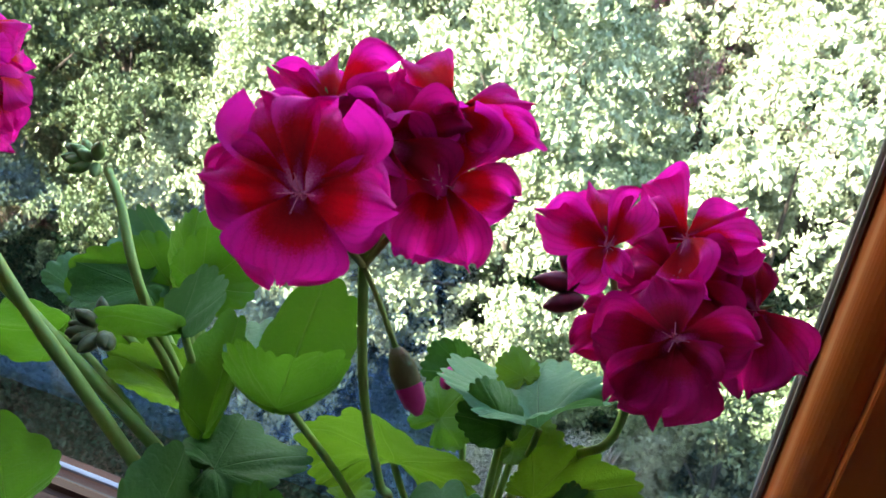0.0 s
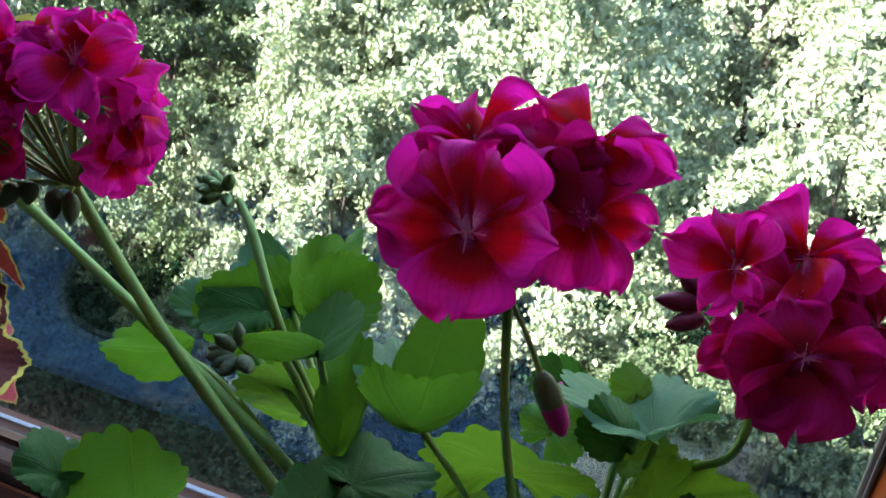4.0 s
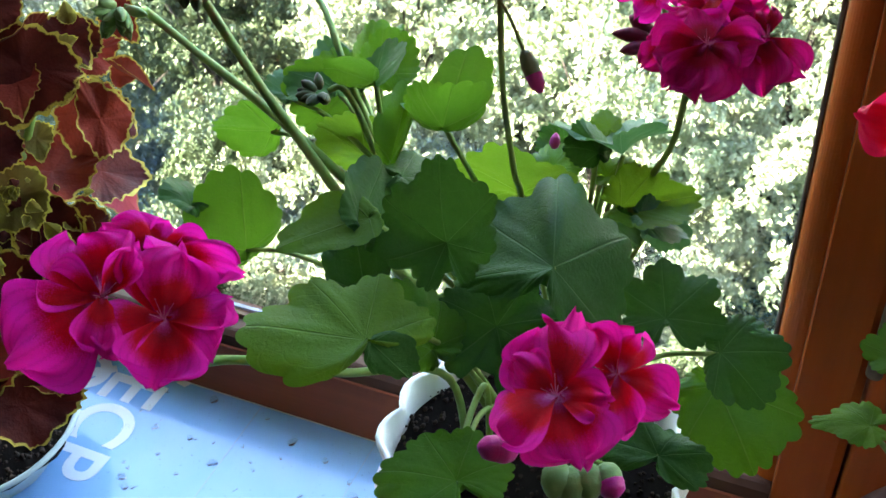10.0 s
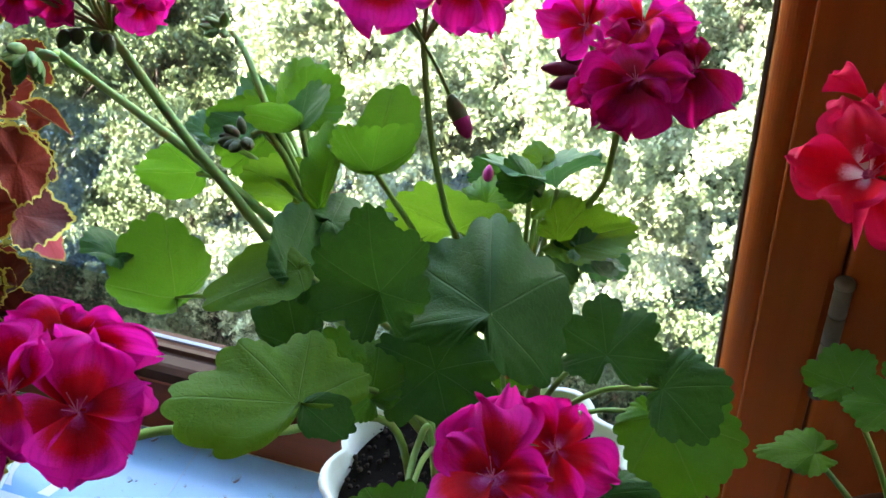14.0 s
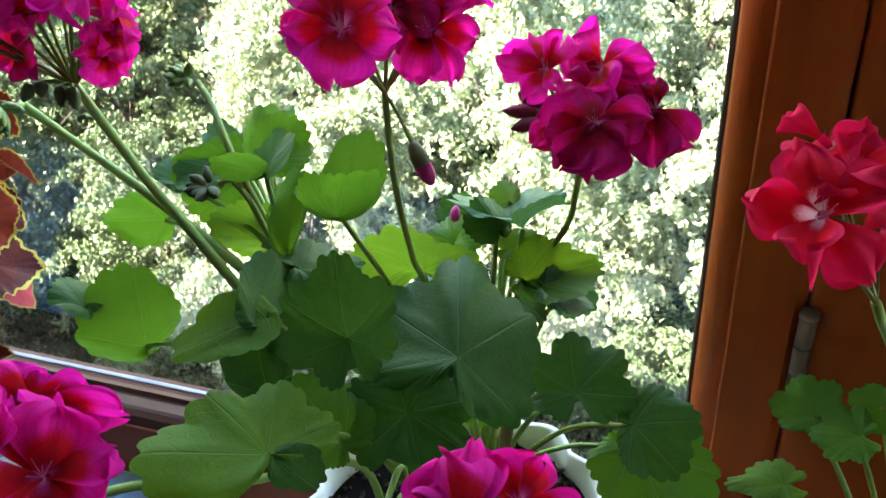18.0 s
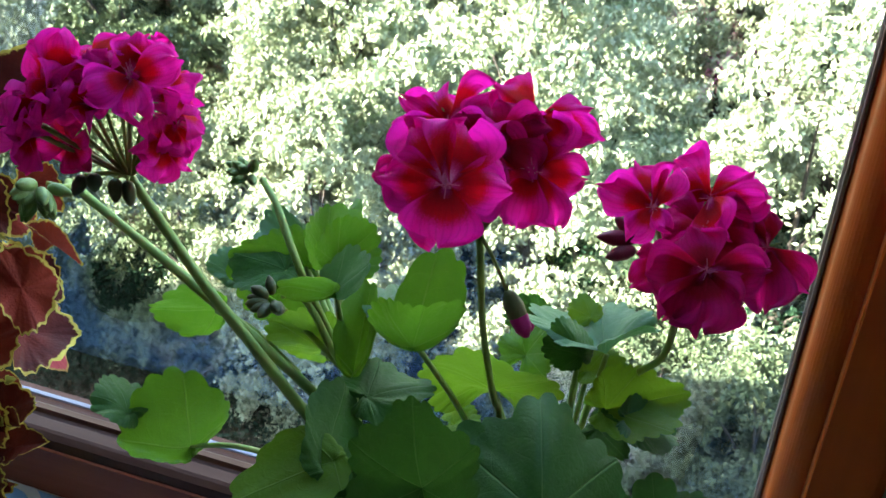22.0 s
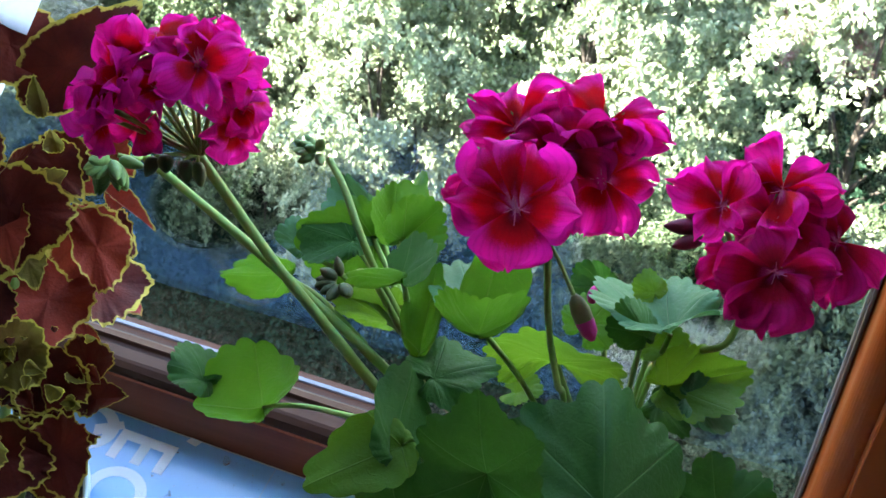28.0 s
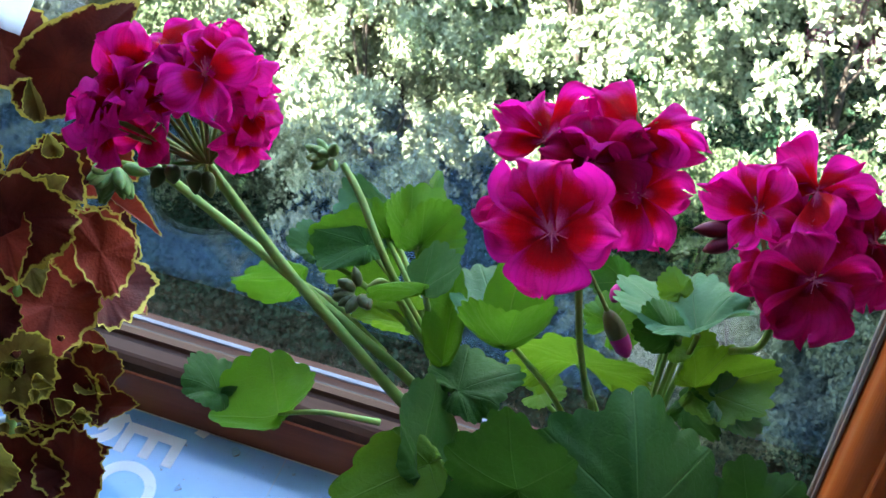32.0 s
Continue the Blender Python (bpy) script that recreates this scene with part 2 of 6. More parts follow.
def window():
    win = thing("window_1", (-0.2, 0, 0), "varnished wooden casement window with a clear pane", "window", kind="structure")
    # bottom rail: front face, rounded lip, worn sloping top, groove, bead against the glass
    rail = [(0.012, 0.0), (FRONT, 0.0), (FRONT, 0.068), (FRONT + 0.003, 0.074), (FRONT + 0.008, 0.0765), (-0.047, 0.0770), (-0.036, 0.0745), (-0.034, 0.0690),
            (-0.030, 0.0690), (-0.027, 0.0730), (-0.019, 0.0680), (-0.0135, 0.0600), (-0.0115, 0.0500), (0.012, 0.046)]
    part("bottom_rail", extruded(rail, lambda a, b, s: Vector((s, a, b)), (-0.72, 0.2785)), WOOD_WORN, win, "dark brown worn bottom rail", False)
    part("rail_face", boxed((-0.72, FRONT - 0.0030, 0.0), (0.2785, FRONT - 0.0002, 0.0665), 0.0010), WOOD_H, win, "reddish brown front of the bottom rail", False)
    part("rail_groove", boxed((-0.66, -0.0362, 0.0680), (0.272, -0.0298, 0.0702)), WOOD_DARK, win)
    part("spacer_bar", boxed((-0.66, 0.0005, 0.040), (GLASS_R, 0.0045, 0.0505), 0.0008), SPACER, win, "pale aluminium spacer bar")
    part("gasket", boxed((-0.66, -0.0105, 0.0495), (GLASS_R - 0.001, -0.0085, 0.0525)), RUBBER, win)
    # right stile: gasket, groove, rounded bead, flat face up to the hinge gap
    bead = [(0.2785 - 0.0165 * math.cos(t), -0.0300 - 0.0155 * math.sin(t)) for t in [math.pi / 2 * k / 12 for k in range(13)]]
    stile = [(0.2600, 0.012), (0.2600, -0.008), (0.2612, -0.010), (0.2620, -0.020)] + bead + [(0.2788, -0.0436), (0.2792, -0.0512), (0.2802, -0.0520), (0.3130, -0.0520), (0.3185, -0.0500), (0.3195, -0.044), (0.3195, 0.012)]
    part("right_stile", extruded(stile, lambda a, b, s: Vector((a, b, s)), (-0.004, GLASS_T + 0.06)), WOOD_V, win, "orange-brown varnished stile with a rounded bead", False)
    part("side_gasket", boxed((0.2582, -0.0105, 0.05), (0.2600, -0.0060, GLASS_T)), SEAL, win)
    part("side_spacer", boxed((0.2572, 0.0005, 0.05), (0.2598, 0.0065, GLASS_T)), SEAL, win)
    part("left_stile", boxed((-0.74, -0.052, 0.002), (-0.6605, 0.012, GLASS_T + 0.06), 0.004), WOOD_V, win)
    part("top_rail", boxed((-0.66, -0.052, GLASS_T), (0.2595, 0.012, GLASS_T + 0.06), 0.004), WOOD_V, win)
    for y, name in ((-0.0080, "pane"),):
        pane = part(name, boxed((-0.66, y, 0.0450), (GLASS_R, y + 0.004, GLASS_T)), GLASS, win, smooth=False)
        pane.visible_shadow = False
    # fixed frame beyond the hinge gap
    frame_ob = thing("window_frame_2", (0.40, 0, 0), "orange-brown varnished fixed window frame", "window frame", kind="structure")
    part("post", boxed((0.3205, -0.052, -0.004), (0.450, 0.012, GLASS_T + 0.06), 0.004), WOOD_V, frame_ob)
    part("gap_backing", boxed((0.3192, -0.030, -0.004), (0.3207, 0.012, GLASS_T + 0.06)), WOOD_DARK, frame_ob)
    # unseen second bay beyond the post, added to let more sky light in
    part("unseen_far_post", boxed((1.20, -0.052, -0.004), (1.30, 0.012, GLASS_T + 0.06), 0.004), WOOD_V, frame_ob)
    part("unseen_far_rail", boxed((0.4505, -0.052, -0.004), (1.1995, 0.012, 0.075), 0.004), WOOD_H, frame_ob)
    part("unseen_far_top_rail", boxed((0.4505, -0.052, GLASS_T), (1.1995, 0.012, GLASS_T + 0.06), 0.004), WOOD_H, frame_ob)
    pane = part("pane", boxed((0.4505, -0.008, 0.0755), (1.1995, -0.004, GLASS_T - 0.001)), GLASS, frame_ob, smooth=False)
    pane.visible_shadow = False
    return win


window()


def hinge(x, y, z0, z1):
    h = thing("hinge", (x, y, z0), "dull steel butt hinge on the window stile", "hinge")
    n = 4
    for k in range(n):
        a, b = z0 + (z1 - z0) * k / n, z0 + (z1 - z0) * (k + 1) / n - 0.0008
        prof = [(0.0044, a), (0.0051, a + 0.0006), (0.0051, b - 0.0006), (0.0044, b)]
        bm = lathe(prof, 20)
        bmesh.ops.translate(bm, vec=(x, y, 0), verts=bm.verts)
        part("knuckle", bm, STEEL, h)
    bm = lathe([(0.0046, z1 - 0.001), (0.0058, z1), (0.0056, z1 + 0.003), (0.0030, z1 + 0.0042)], 20)
    bmesh.ops.translate(bm, vec=(x, y, 0), verts=bm.verts)
    part("pin_head", bm, STEEL, h)
    part("leaf_plate", boxed((x - 0.001, y + 0.004, z0 + 0.004), (x + 0.001, y + 0.016, z1 - 0.004)), STEEL, h)


hinge(0.3212, -0.0590, 0.216, 0.305)
hinge(0.3212, -0.0590, 0.96, 1.049)


def setting():
    wall = thing("wall_north", (0, 0.1, -1), "plain window wall with its parapet", "wall", kind="structure")
    part("parapet", boxed((-2.6, 0.0125, -1.0), (2.6, 0.030, -0.035)), WHITE_WALL, wall, smooth=False)
    part("left_pier", boxed((-2.6, 0.0125, -0.0349), (-0.7405, 0.034, 1.65)), WHITE_WALL, wall, smooth=False)
    part("right_pier", boxed((1.3005, 0.0125, -0.0349), (2.6, 0.034, 1.65)), WHITE_WALL, wall, smooth=False)
    part("lintel", boxed((-0.7404, 0.0125, GLASS_T + 0.061), (1.3004, 0.034, 1.65)), WHITE_WALL, wall, smooth=False)
    for name, lo, hi in (("wall_south", (-2.6, -3.1, -1.0), (2.6, -3.0, 1.65)), ("wall_west", (-2.7, -3.1, -1.0), (-2.6, 0.14, 1.65)), ("wall_east", (2.6, -3.1, -1.0), (2.7, 0.14, 1.65)),
                         ("floor", (-2.7, -3.1, -1.1), (2.7, 0.14, -1.0)), ("ceiling", (-2.7, -3.1, 1.65), (2.7, 0.14, 1.75))):
        tagged(part(name, boxed(lo, hi), WHITE_WALL, None, smooth=False), "plain pale room surface", "wall" if "wall" in name else name, kind="structure")
    bpy.data.objects["floor"].data.materials[0] = FLOOR
    sill = boxed((-1.2, -0.42, -0.034), (1.3, 0.0120, -0.0042), 0.003)
    tagged(part("window_sill", sill, SILL_WHITE, None, smooth=False), "pale painted window sill board under the plants", "window sill", kind="structure")
    house = thing("facade", (0, 0.2, -14), "plain plaster house front below and above the window", "house wall", kind="structure")
    part("lower_front", boxed((-70, -3.6, -14.0), (16, 0.032, -1.101)), FACADE, house, smooth=False)
    part("upper_front", boxed((-70, -3.6, 1.751), (16, 0.032, 4.9)), FACADE, house, smooth=False)
    part("left_front", boxed((-70, -3.6, -1.10), (-2.701, 0.032, 1.75)), FACADE, house, smooth=False)
    part("right_front", boxed((2.701, -3.6, -1.10), (16, 0.032, 1.75)), FACADE, house, smooth=False)


setting()


def sill_board():
    board = thing("plastic_board", (-0.2, -0.2, 0), "pale blue printed plastic-film board lying on the sill", "board")
    part("sheet", boxed((-0.80, -0.40, -0.0040), (0.300, FRONT - 0.0035, 0.0), 0.0008), BOARD, board, smooth=False)
    # printed word, read from the window towards the room
    curve = bpy.data.curves.new("printed_word", "FONT")
    curve.body, curve.size, curve.extrude, curve.offset, curve.space_character = "ECP", 0.083, 0.0001, 0.0014, 1.02
    word = bpy.data.objects.new("word_source", curve)
    scene.collection.objects.link(word)
    mesh = bpy.data.meshes.new_from_object(word.evaluated_get(bpy.context.evaluated_depsgraph_get()))
    bpy.data.objects.remove(word)
    mesh.materials.append(INK_WHITE)
    link("printed_word", mesh, board, pose(-0.3050, -0.0700, 0.0004, 0, 0, -90) @ Matrix.Diagonal((0.84, 1, 1, 1)), "white printed capital letters")
    for name, pts in (("printed_bar", ((-0.241, -0.0595), (-0.230, -0.0615), (-0.2335, -0.0680), (-0.2445, -0.066))),
                      ("printed_bar", ((-0.334, -0.080), (-0.311, -0.068), (-0.305, -0.074), (-0.329, -0.092))),
                      ("printed_bar", ((-0.350, -0.150), (-0.300, -0.122), (-0.297, -0.131), (-0.347, -0.166)))):
        bm = bmesh.new()
        bm.faces.new([bm.verts.new((x, y, 0.0010)) for x, y in pts])
        bmesh.ops.recalc_face_normals(bm, faces=bm.faces)
        part(name, bm, INK_WHITE, board, "white printed mark", False)
    bm = bmesh.new()
    prof = [(0.036, 0.0002), (0.036, 0.0004), (0.024, 0.0004), (0.024, 0.0002)]
    ring = []
    for r, z in prof:
        ring.append([bm.verts.new((-0.345 + r * math.cos(t), -0.083 + r * 0.7 * math.sin(t), z)) for t in [math.pi * k / 14 - 1.2 for k in range(15)]])
    for a, b in zip(ring, ring[1:]):
        for k in range(14):
            bm.faces.new((a[k], a[k + 1], b[k + 1], b[k]))
    part("printed_ring", bm, INK_WHITE, board, "white printed curve", False)
    for x in (-0.155, -0.04):
        part("seam", boxed((x, -0.38, 0.0), (x + 0.0009, FRONT - 0.004, 0.0003)), INK_PALE, board, smooth=False)
    for i in range(150):
        x, y = random.uniform(-0.26, 0.06), random.uniform(-0.30, -0.07)
        if (Vector((x, y)) - Vector((0.14, -0.165))).length < 0.095 or (Vector((x, y)) - Vector((-0.320, -0.190))).length < 0.09:
            continue
        r = random.choice((0.0010, 0.0014, 0.0018, 0.0022, 0.0030, 0.0044))
        bm = lathe([(r, 0.0), (r * 0.9, r * 0.22), (r * 0.6, r * 0.40), (r * 0.2, r * 0.48)], 14, lambda t, k: 1 + 0.18 * math.sin(2 * t + i) + 0.1 * math.sin(3 * t + 2 * i))
        bmesh.ops.translate(bm, vec=(x, y, 0.0002), verts=bm.verts)
        tagged(part("water_drop", bm, GLASS, None), "clear water drop lying on the blue board", "water drop", "drops on the board")


sill_board()


def curtain():
    """A white net curtain whose hem runs aslant beside the window."""
    rows = []
    for i in range(40):
        f = i / 39
        row = []
        for k in range(14):
            g = k / 13
            edge_x, edge_z = -0.06 - 0.30 * g, 0.652 - 0.372 * g
            x = edge_x - f * 0.5
            row.append((x, -0.066 + 0.006 * math.sin(f * 46 + g * 3) + 0.004 * math.sin(f * 17), edge_z + 0.12 * f))
        rows.append(row)
    bm = bmesh.new()
    grid = [[bm.verts.new(p) for p in row] for row in rows]
    for r0, r1 in zip(grid, grid[1:]):
        for k in range(13):
            bm.faces.new((r0[k], r0[k + 1], r1[k + 1], r1[k]))
    n = Nodes("white_net")
    n.base(n.mix(n.noise(300, 2), (0.72, 0.74, 0.78), (0.85, 0.86, 0.88)), 0.8)
    n.translucent((0.7, 0.74, 0.8), 0.4)
    tagged(part("curtain", bm, n.mat, None), "white net curtain drawn aside behind the coleus", "curtain")


curtain()


# ---- outdoors: slope, trees, shrubs ----
def foliage_material(name, low, high, trans, sheen=0.28):
    n = Nodes(name)
    rnd = n.add("ShaderNodeNewGeometry").outputs["Random Per Island"]
    patch = n.noise(0.9, 3)
    col = n.mix(rnd, low, high)
    col = n.mix(n.ramp(patch, [(0.35, (0, 0, 0)), (0.7, (0.7, 0.7, 0.7))]), col, [c * 1.25 for c in high])
    n.base(col, 0.5, 0, sheen)
    n.translucent(n.mix(rnd, [low[0] * 1.6, low[1] * 1.5, low[2]], [high[0] * 1.6, high[1] * 1.5, high[2]]), trans)
    return n.mat


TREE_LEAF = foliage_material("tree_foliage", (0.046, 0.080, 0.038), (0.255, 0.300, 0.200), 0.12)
# darker version of the tree foliage, with shade put into its colour
TREE_SHADED = foliage_material("shade_tinted_tree_foliage", (0.018, 0.036, 0.016), (0.070, 0.098, 0.050), 0.10)
# near-black greens: the shade over the shrubs is partly put into the colour
SHRUB_LEAF = foliage_material("shade_deepened_shrub_foliage", (0.005, 0.016, 0.010), (0.013, 0.032, 0.018), 0.08, 0.04)
BARK = plain("grey_bark", (0.04, 0.032, 0.026), 0.9, 0.35, 12, bump=0.6)
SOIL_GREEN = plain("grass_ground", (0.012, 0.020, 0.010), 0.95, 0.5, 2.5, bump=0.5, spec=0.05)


def leaf_cloud(rng, centres, radii, count, size, squash=0.8, droop=0.0, sprays=0):
    """Many small folded leaves in clumps, as one mesh; thicker towards each clump's skin, or set along a clump's own hanging twigs."""
    verts, faces = [], []
    weights = np.array([r * r for r in radii])
    picks = rng.choice(len(centres), count, p=weights / weights.sum())
    dirs = rng.normal(size=(count, 3))
    dirs /= np.linalg.norm(dirs, axis=1)[:, None]
    dirs[:, 2] = np.where(dirs[:, 2] < -0.35, -dirs[:, 2], dirs[:, 2])
    depth = rng.uniform(0.45, 1.0, count) ** 0.6
    twigs = rng.normal(size=(len(centres), max(1, sprays), 3))
    twigs /= np.linalg.norm(twigs, axis=2)[:, :, None]
    twigs[:, :, 2] = np.abs(twigs[:, :, 2]) * 0.6
    chosen, along, loose = rng.integers(0, max(1, sprays), count), rng.uniform(0.1, 1.0, count) ** 0.7, rng.normal(size=(count, 3)) * 0.13
    for i in range(count):
        c, r = centres[picks[i]], radii[picks[i]]
        d = dirs[i]
        p = np.array([c[0] + d[0] * r * depth[i], c[1] + d[1] * r * depth[i], c[2] + d[2] * r * depth[i] * squash])
        if sprays:
            k, f = picks[i], along[i]
            p = np.array(c) + (twigs[k, chosen[i]] * f * 1.75 + loose[i] * (0.5 + f)) * r
            p[2] -= 1.25 * r * f * f
        nrm = d * 0.35 + rng.normal(size=3) * 0.85 + np.array([0, 0, 0.4])
        nrm /= np.linalg.norm(nrm)
        a = np.cross(nrm, rng.normal(size=3))
        a /= np.linalg.norm(a) + 1e-9
        a[2] -= droop
        b = np.cross(nrm, a)
        s = size * rng.uniform(0.6, 1.35)
        k = len(verts)
        verts += [tuple(p - a * s * 0.7), tuple(p - b * s * 0.38 + nrm * s * 0.12), tuple(p + a * s * 0.75), tuple(p + b * s * 0.38 + nrm * s * 0.12)]
        faces += [(k, k + 1, k + 2), (k, k + 2, k + 3)]
    me = bpy.data.meshes.new("crown")
    me.from_pydata(verts, [], faces)
    return me


def ground_height(x, y):
    return -13.5 + 0.14 * max(0.0, y - 9) + 0.5 * noise.noise(Vector((x * 0.15, y * 0.15, 0)))


def outdoors():
    bm = bmesh.new()
    xs = [-400, -120, -60] + [-40 + 2 * k for k in range(36)] + [60, 150, 400]
    ys = [0.14, 3] + [5 + 2 * k for k in range(30)] + [90, 180, 500]
    grid = [[bm.verts.new((x, y, ground_height(x, min(y, 60)))) for x in xs] for y in ys]
    for r0, r1 in zip(grid, grid[1:]):
        for k in range(len(xs) - 1):
            bm.faces.new((r0[k], r0[k + 1], r1[k + 1], r1[k]))
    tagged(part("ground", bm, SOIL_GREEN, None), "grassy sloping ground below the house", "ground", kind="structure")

    rng = np.random.default_rng(5)
    kinds = []
    for k in range(4):
        centres, radii = [], []
        height = 5.5
        for i in range(135):
            t = rng.uniform(0, 1)
            ang = rng.uniform(0, 2 * math.pi)
            reach = (0.35 + 0.65 * math.sin(math.pi * min(1, t * 0.9 + 0.12))) * 2.3 * rng.uniform(0.45, 1.0)
            centres.append((reach * math.cos(ang), reach * math.sin(ang), 0.6 + t * (height + 1.4)))
            radii.append(rng.uniform(0.14, 0.50) * (1.1 - 0.3 * t))
        crown = leaf_cloud(rng, centres, radii, 46000, 0.062, 0.95, 0.55, 7)
        crown.materials.append(TREE_LEAF)
        # same crown again in the shade-coloured leaves
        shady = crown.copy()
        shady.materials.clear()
        shady.materials.append(TREE_SHADED)
        bm = bmesh.new()
        tube(bm, [(0, 0, -1.5), (0.08, 0.02, 1.2), (-0.05, 0.08, 3.5), (0.05, -0.04, 6.6)], [0.15, 0.11, 0.05, 0.008], 9, 6, 0.2)
        for c in centres[:9]:
            z0 = max(0.8, c[2] * 0.62)
            tube(bm, [(0, 0, z0), (c[0] * 0.45, c[1] * 0.45, z0 + (c[2] - z0) * 0.62), c], [0.035, 0.022, 0.006], 6, 4, 0.2)
        trunk = mesh_of("trunk", bm, BARK)
        kinds.append((crown, trunk, shady))
    spots = []
    for row, y in enumerate((10.5, 13.0, 15.5, 18.5, 22.0, 26.0, 31.0)):
        x = -26.0 + 1.3 * (row % 2)
        while x < 12:
            spots.append((x + rng.uniform(-0.7, 0.7), y + rng.uniform(-0.9, 0.9)))
            x += 3.3 + 0.25 * row
    spots += [(-8.0, 11.2), (-6.1, 11.4), (-7.3, 12.1)]
    for i, (x, y) in enumerate(spots):
        if y < 16 and -22 < x < -18 or (y < 11.6 and x > 1.5):
            continue
        s = rng.uniform(0.85, 1.15) * (0.82 if y < 12 else 1.0)
        m = Matrix.Translation((x, y, ground_height(x, y) - 0.2)) @ pose(0, 0, 0, 0, 0, rng.uniform(0, 360)) @ Matrix.Diagonal((s, s, s * rng.uniform(0.9, 1.1), 1))
        if y < 11.7 and x > -1.2:
            continue
        crown, trunk, shady = kinds[i % 4]
        # crowns on the left take the copy with shade in its colour
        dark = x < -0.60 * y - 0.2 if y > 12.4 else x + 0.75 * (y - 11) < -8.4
        tree = tagged(link("tree", None, None, m), "green deciduous tree with shade put into its leaf colour" if dark else "leafy green deciduous tree seen from above in sunlight", "tree", "trees behind the house")
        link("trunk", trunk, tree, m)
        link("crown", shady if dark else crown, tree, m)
    # low trees on the right, their shade also put into the leaf colour
    for i, (x, y, s) in enumerate(((-0.6, 9.3, 0.60), (0.8, 9.0, 0.64), (2.2, 9.4, 0.68), (3.6, 9.2, 0.66), (-1.9, 9.6, 0.50), (0.1, 8.2, 0.46))):
        m = Matrix.Translation((x, y, ground_height(x, y) - 0.1)) @ pose(0, 0, 0, 0, 0, 70 * i) @ Matrix.Diagonal((s * 1.15, s * 1.15, s, 1))
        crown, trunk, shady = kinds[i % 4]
        tree = tagged(link("tree", None, None, m), "low bushy tree with shade put into its leaf colour", "tree", "trees behind the house")
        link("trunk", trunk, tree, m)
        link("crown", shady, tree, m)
    # low shrubs and undergrowth in the house's shade, deepened further in their leaf colour
    centres, radii = [], []
    for i in range(680):
        x, y = rng.uniform(-17, 6), rng.uniform(4.0, 12.5)
        centres.append((x, y, ground_height(x, y) + rng.uniform(0.1, 0.9)))
        radii.append(rng.uniform(0.5, 1.15))
    for i in range(260):
        x, y = rng.uniform(-3.5, 7), rng.uniform(9.0, 12.6)
        centres.append((x, y, ground_height(x, y) + rng.uniform(0.3, 2.9) * (0.55 + 0.45 * min(1.0, max(0.0, (x + 3.5) / 3)))))
        radii.append(rng.uniform(0.5, 1.0))
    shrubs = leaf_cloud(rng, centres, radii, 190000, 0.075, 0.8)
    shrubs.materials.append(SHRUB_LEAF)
    tagged(link("shrubs", shrubs), "dense green shrubs, the shade on them deepened in the leaf colour", "shrubs", kind="stuff")


outdoors()


# ---- plant materials ----
def blade_material(name, low, high, vein, trans, gloss=0.45, spec=0.11):
    """A leaf: u runs from the stalk to the rim, v round the blade."""
    n = Nodes(name)
    uv = n.add("ShaderNodeSeparateXYZ", Vector=n.add("ShaderNodeUVMap").outputs[0])
    u, v = uv.outputs[0], uv.outputs[1]
    obj = n.add("ShaderNodeObjectInfo").outputs["Random"]
    big, fine = n.noise(75, 6, 0.65), n.noise(520, 5, 0.65)
    ray = n.math("ABSOLUTE", n.math("SUBTRACT", n.math("FRACT", n.math("MULTIPLY", v, 7.0)), 0.5))
    width = n.math("MULTIPLY", ray, n.math("ADD", u, 0.12))
    main = n.ramp(width, [(0.004, (1, 1, 1)), (0.017, (0, 0, 0))])
    side = n.math("ABSOLUTE", n.math("SUBTRACT", n.math("FRACT", n.math("ADD", n.math("MULTIPLY", u, 5.0), n.math("MULTIPLY", ray, -3.2))), 0.5))
    branch = n.math("MULTIPLY", n.ramp(side, [(0.02, (1, 1, 1)), (0.075, (0, 0, 0))]), n.ramp(u, [(0.25, (0, 0, 0)), (0.5, (0.10, 0.10, 0.10))]))
    veins = n.math("MAXIMUM", n.math("MULTIPLY", main, n.ramp(u, [(0.0, (1, 1, 1)), (1.0, (0.35, 0.35, 0.35))])), branch)
    col = n.mix(n.ramp(big, [(0.3, (0, 0, 0)), (0.72, (1, 1, 1))]), low, high)
    col = n.mix(n.math("MULTIPLY", obj, 0.5), col, [(a + b) * 0.5 * f for a, b, f in zip(low, high, (1.25, 1.05, 0.8))])
    col = n.mix(n.math("MULTIPLY", fine, 0.45), col, [c * 0.75 for c in low])
    col = n.mix(n.math("MULTIPLY", veins, 0.62), col, vein)
    speck = n.ramp(n.noise(1500, 2), [(0.70, (0, 0, 0)), (0.76, (1, 1, 1))])
    col = n.mix(n.math("MULTIPLY", speck, 0.05), col, (0.55, 0.56, 0.50))
    n.base(col, n.math("ADD", n.math("MULTIPLY", fine, 0.35), gloss - 0.12), 0, spec)
    height = n.math("ADD", n.math("MULTIPLY", fine, 0.5), n.math("MULTIPLY", veins, -0.8))
    nrm = n.bump(height, 0.55, 0.0016)
    tcol = n.mix(n.math("MULTIPLY", veins, 0.5), [min(1, high[0] * 2.0), min(1, high[1] * 1.85), high[2] * 1.4], [c * 0.9 for c in high])
    n.translucent(tcol, trans, nrm)
    return n.mat


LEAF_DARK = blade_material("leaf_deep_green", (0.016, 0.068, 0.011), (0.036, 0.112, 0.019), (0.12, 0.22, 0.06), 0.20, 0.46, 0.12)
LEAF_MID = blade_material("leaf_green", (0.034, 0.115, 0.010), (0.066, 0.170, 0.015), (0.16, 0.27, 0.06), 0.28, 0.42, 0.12)
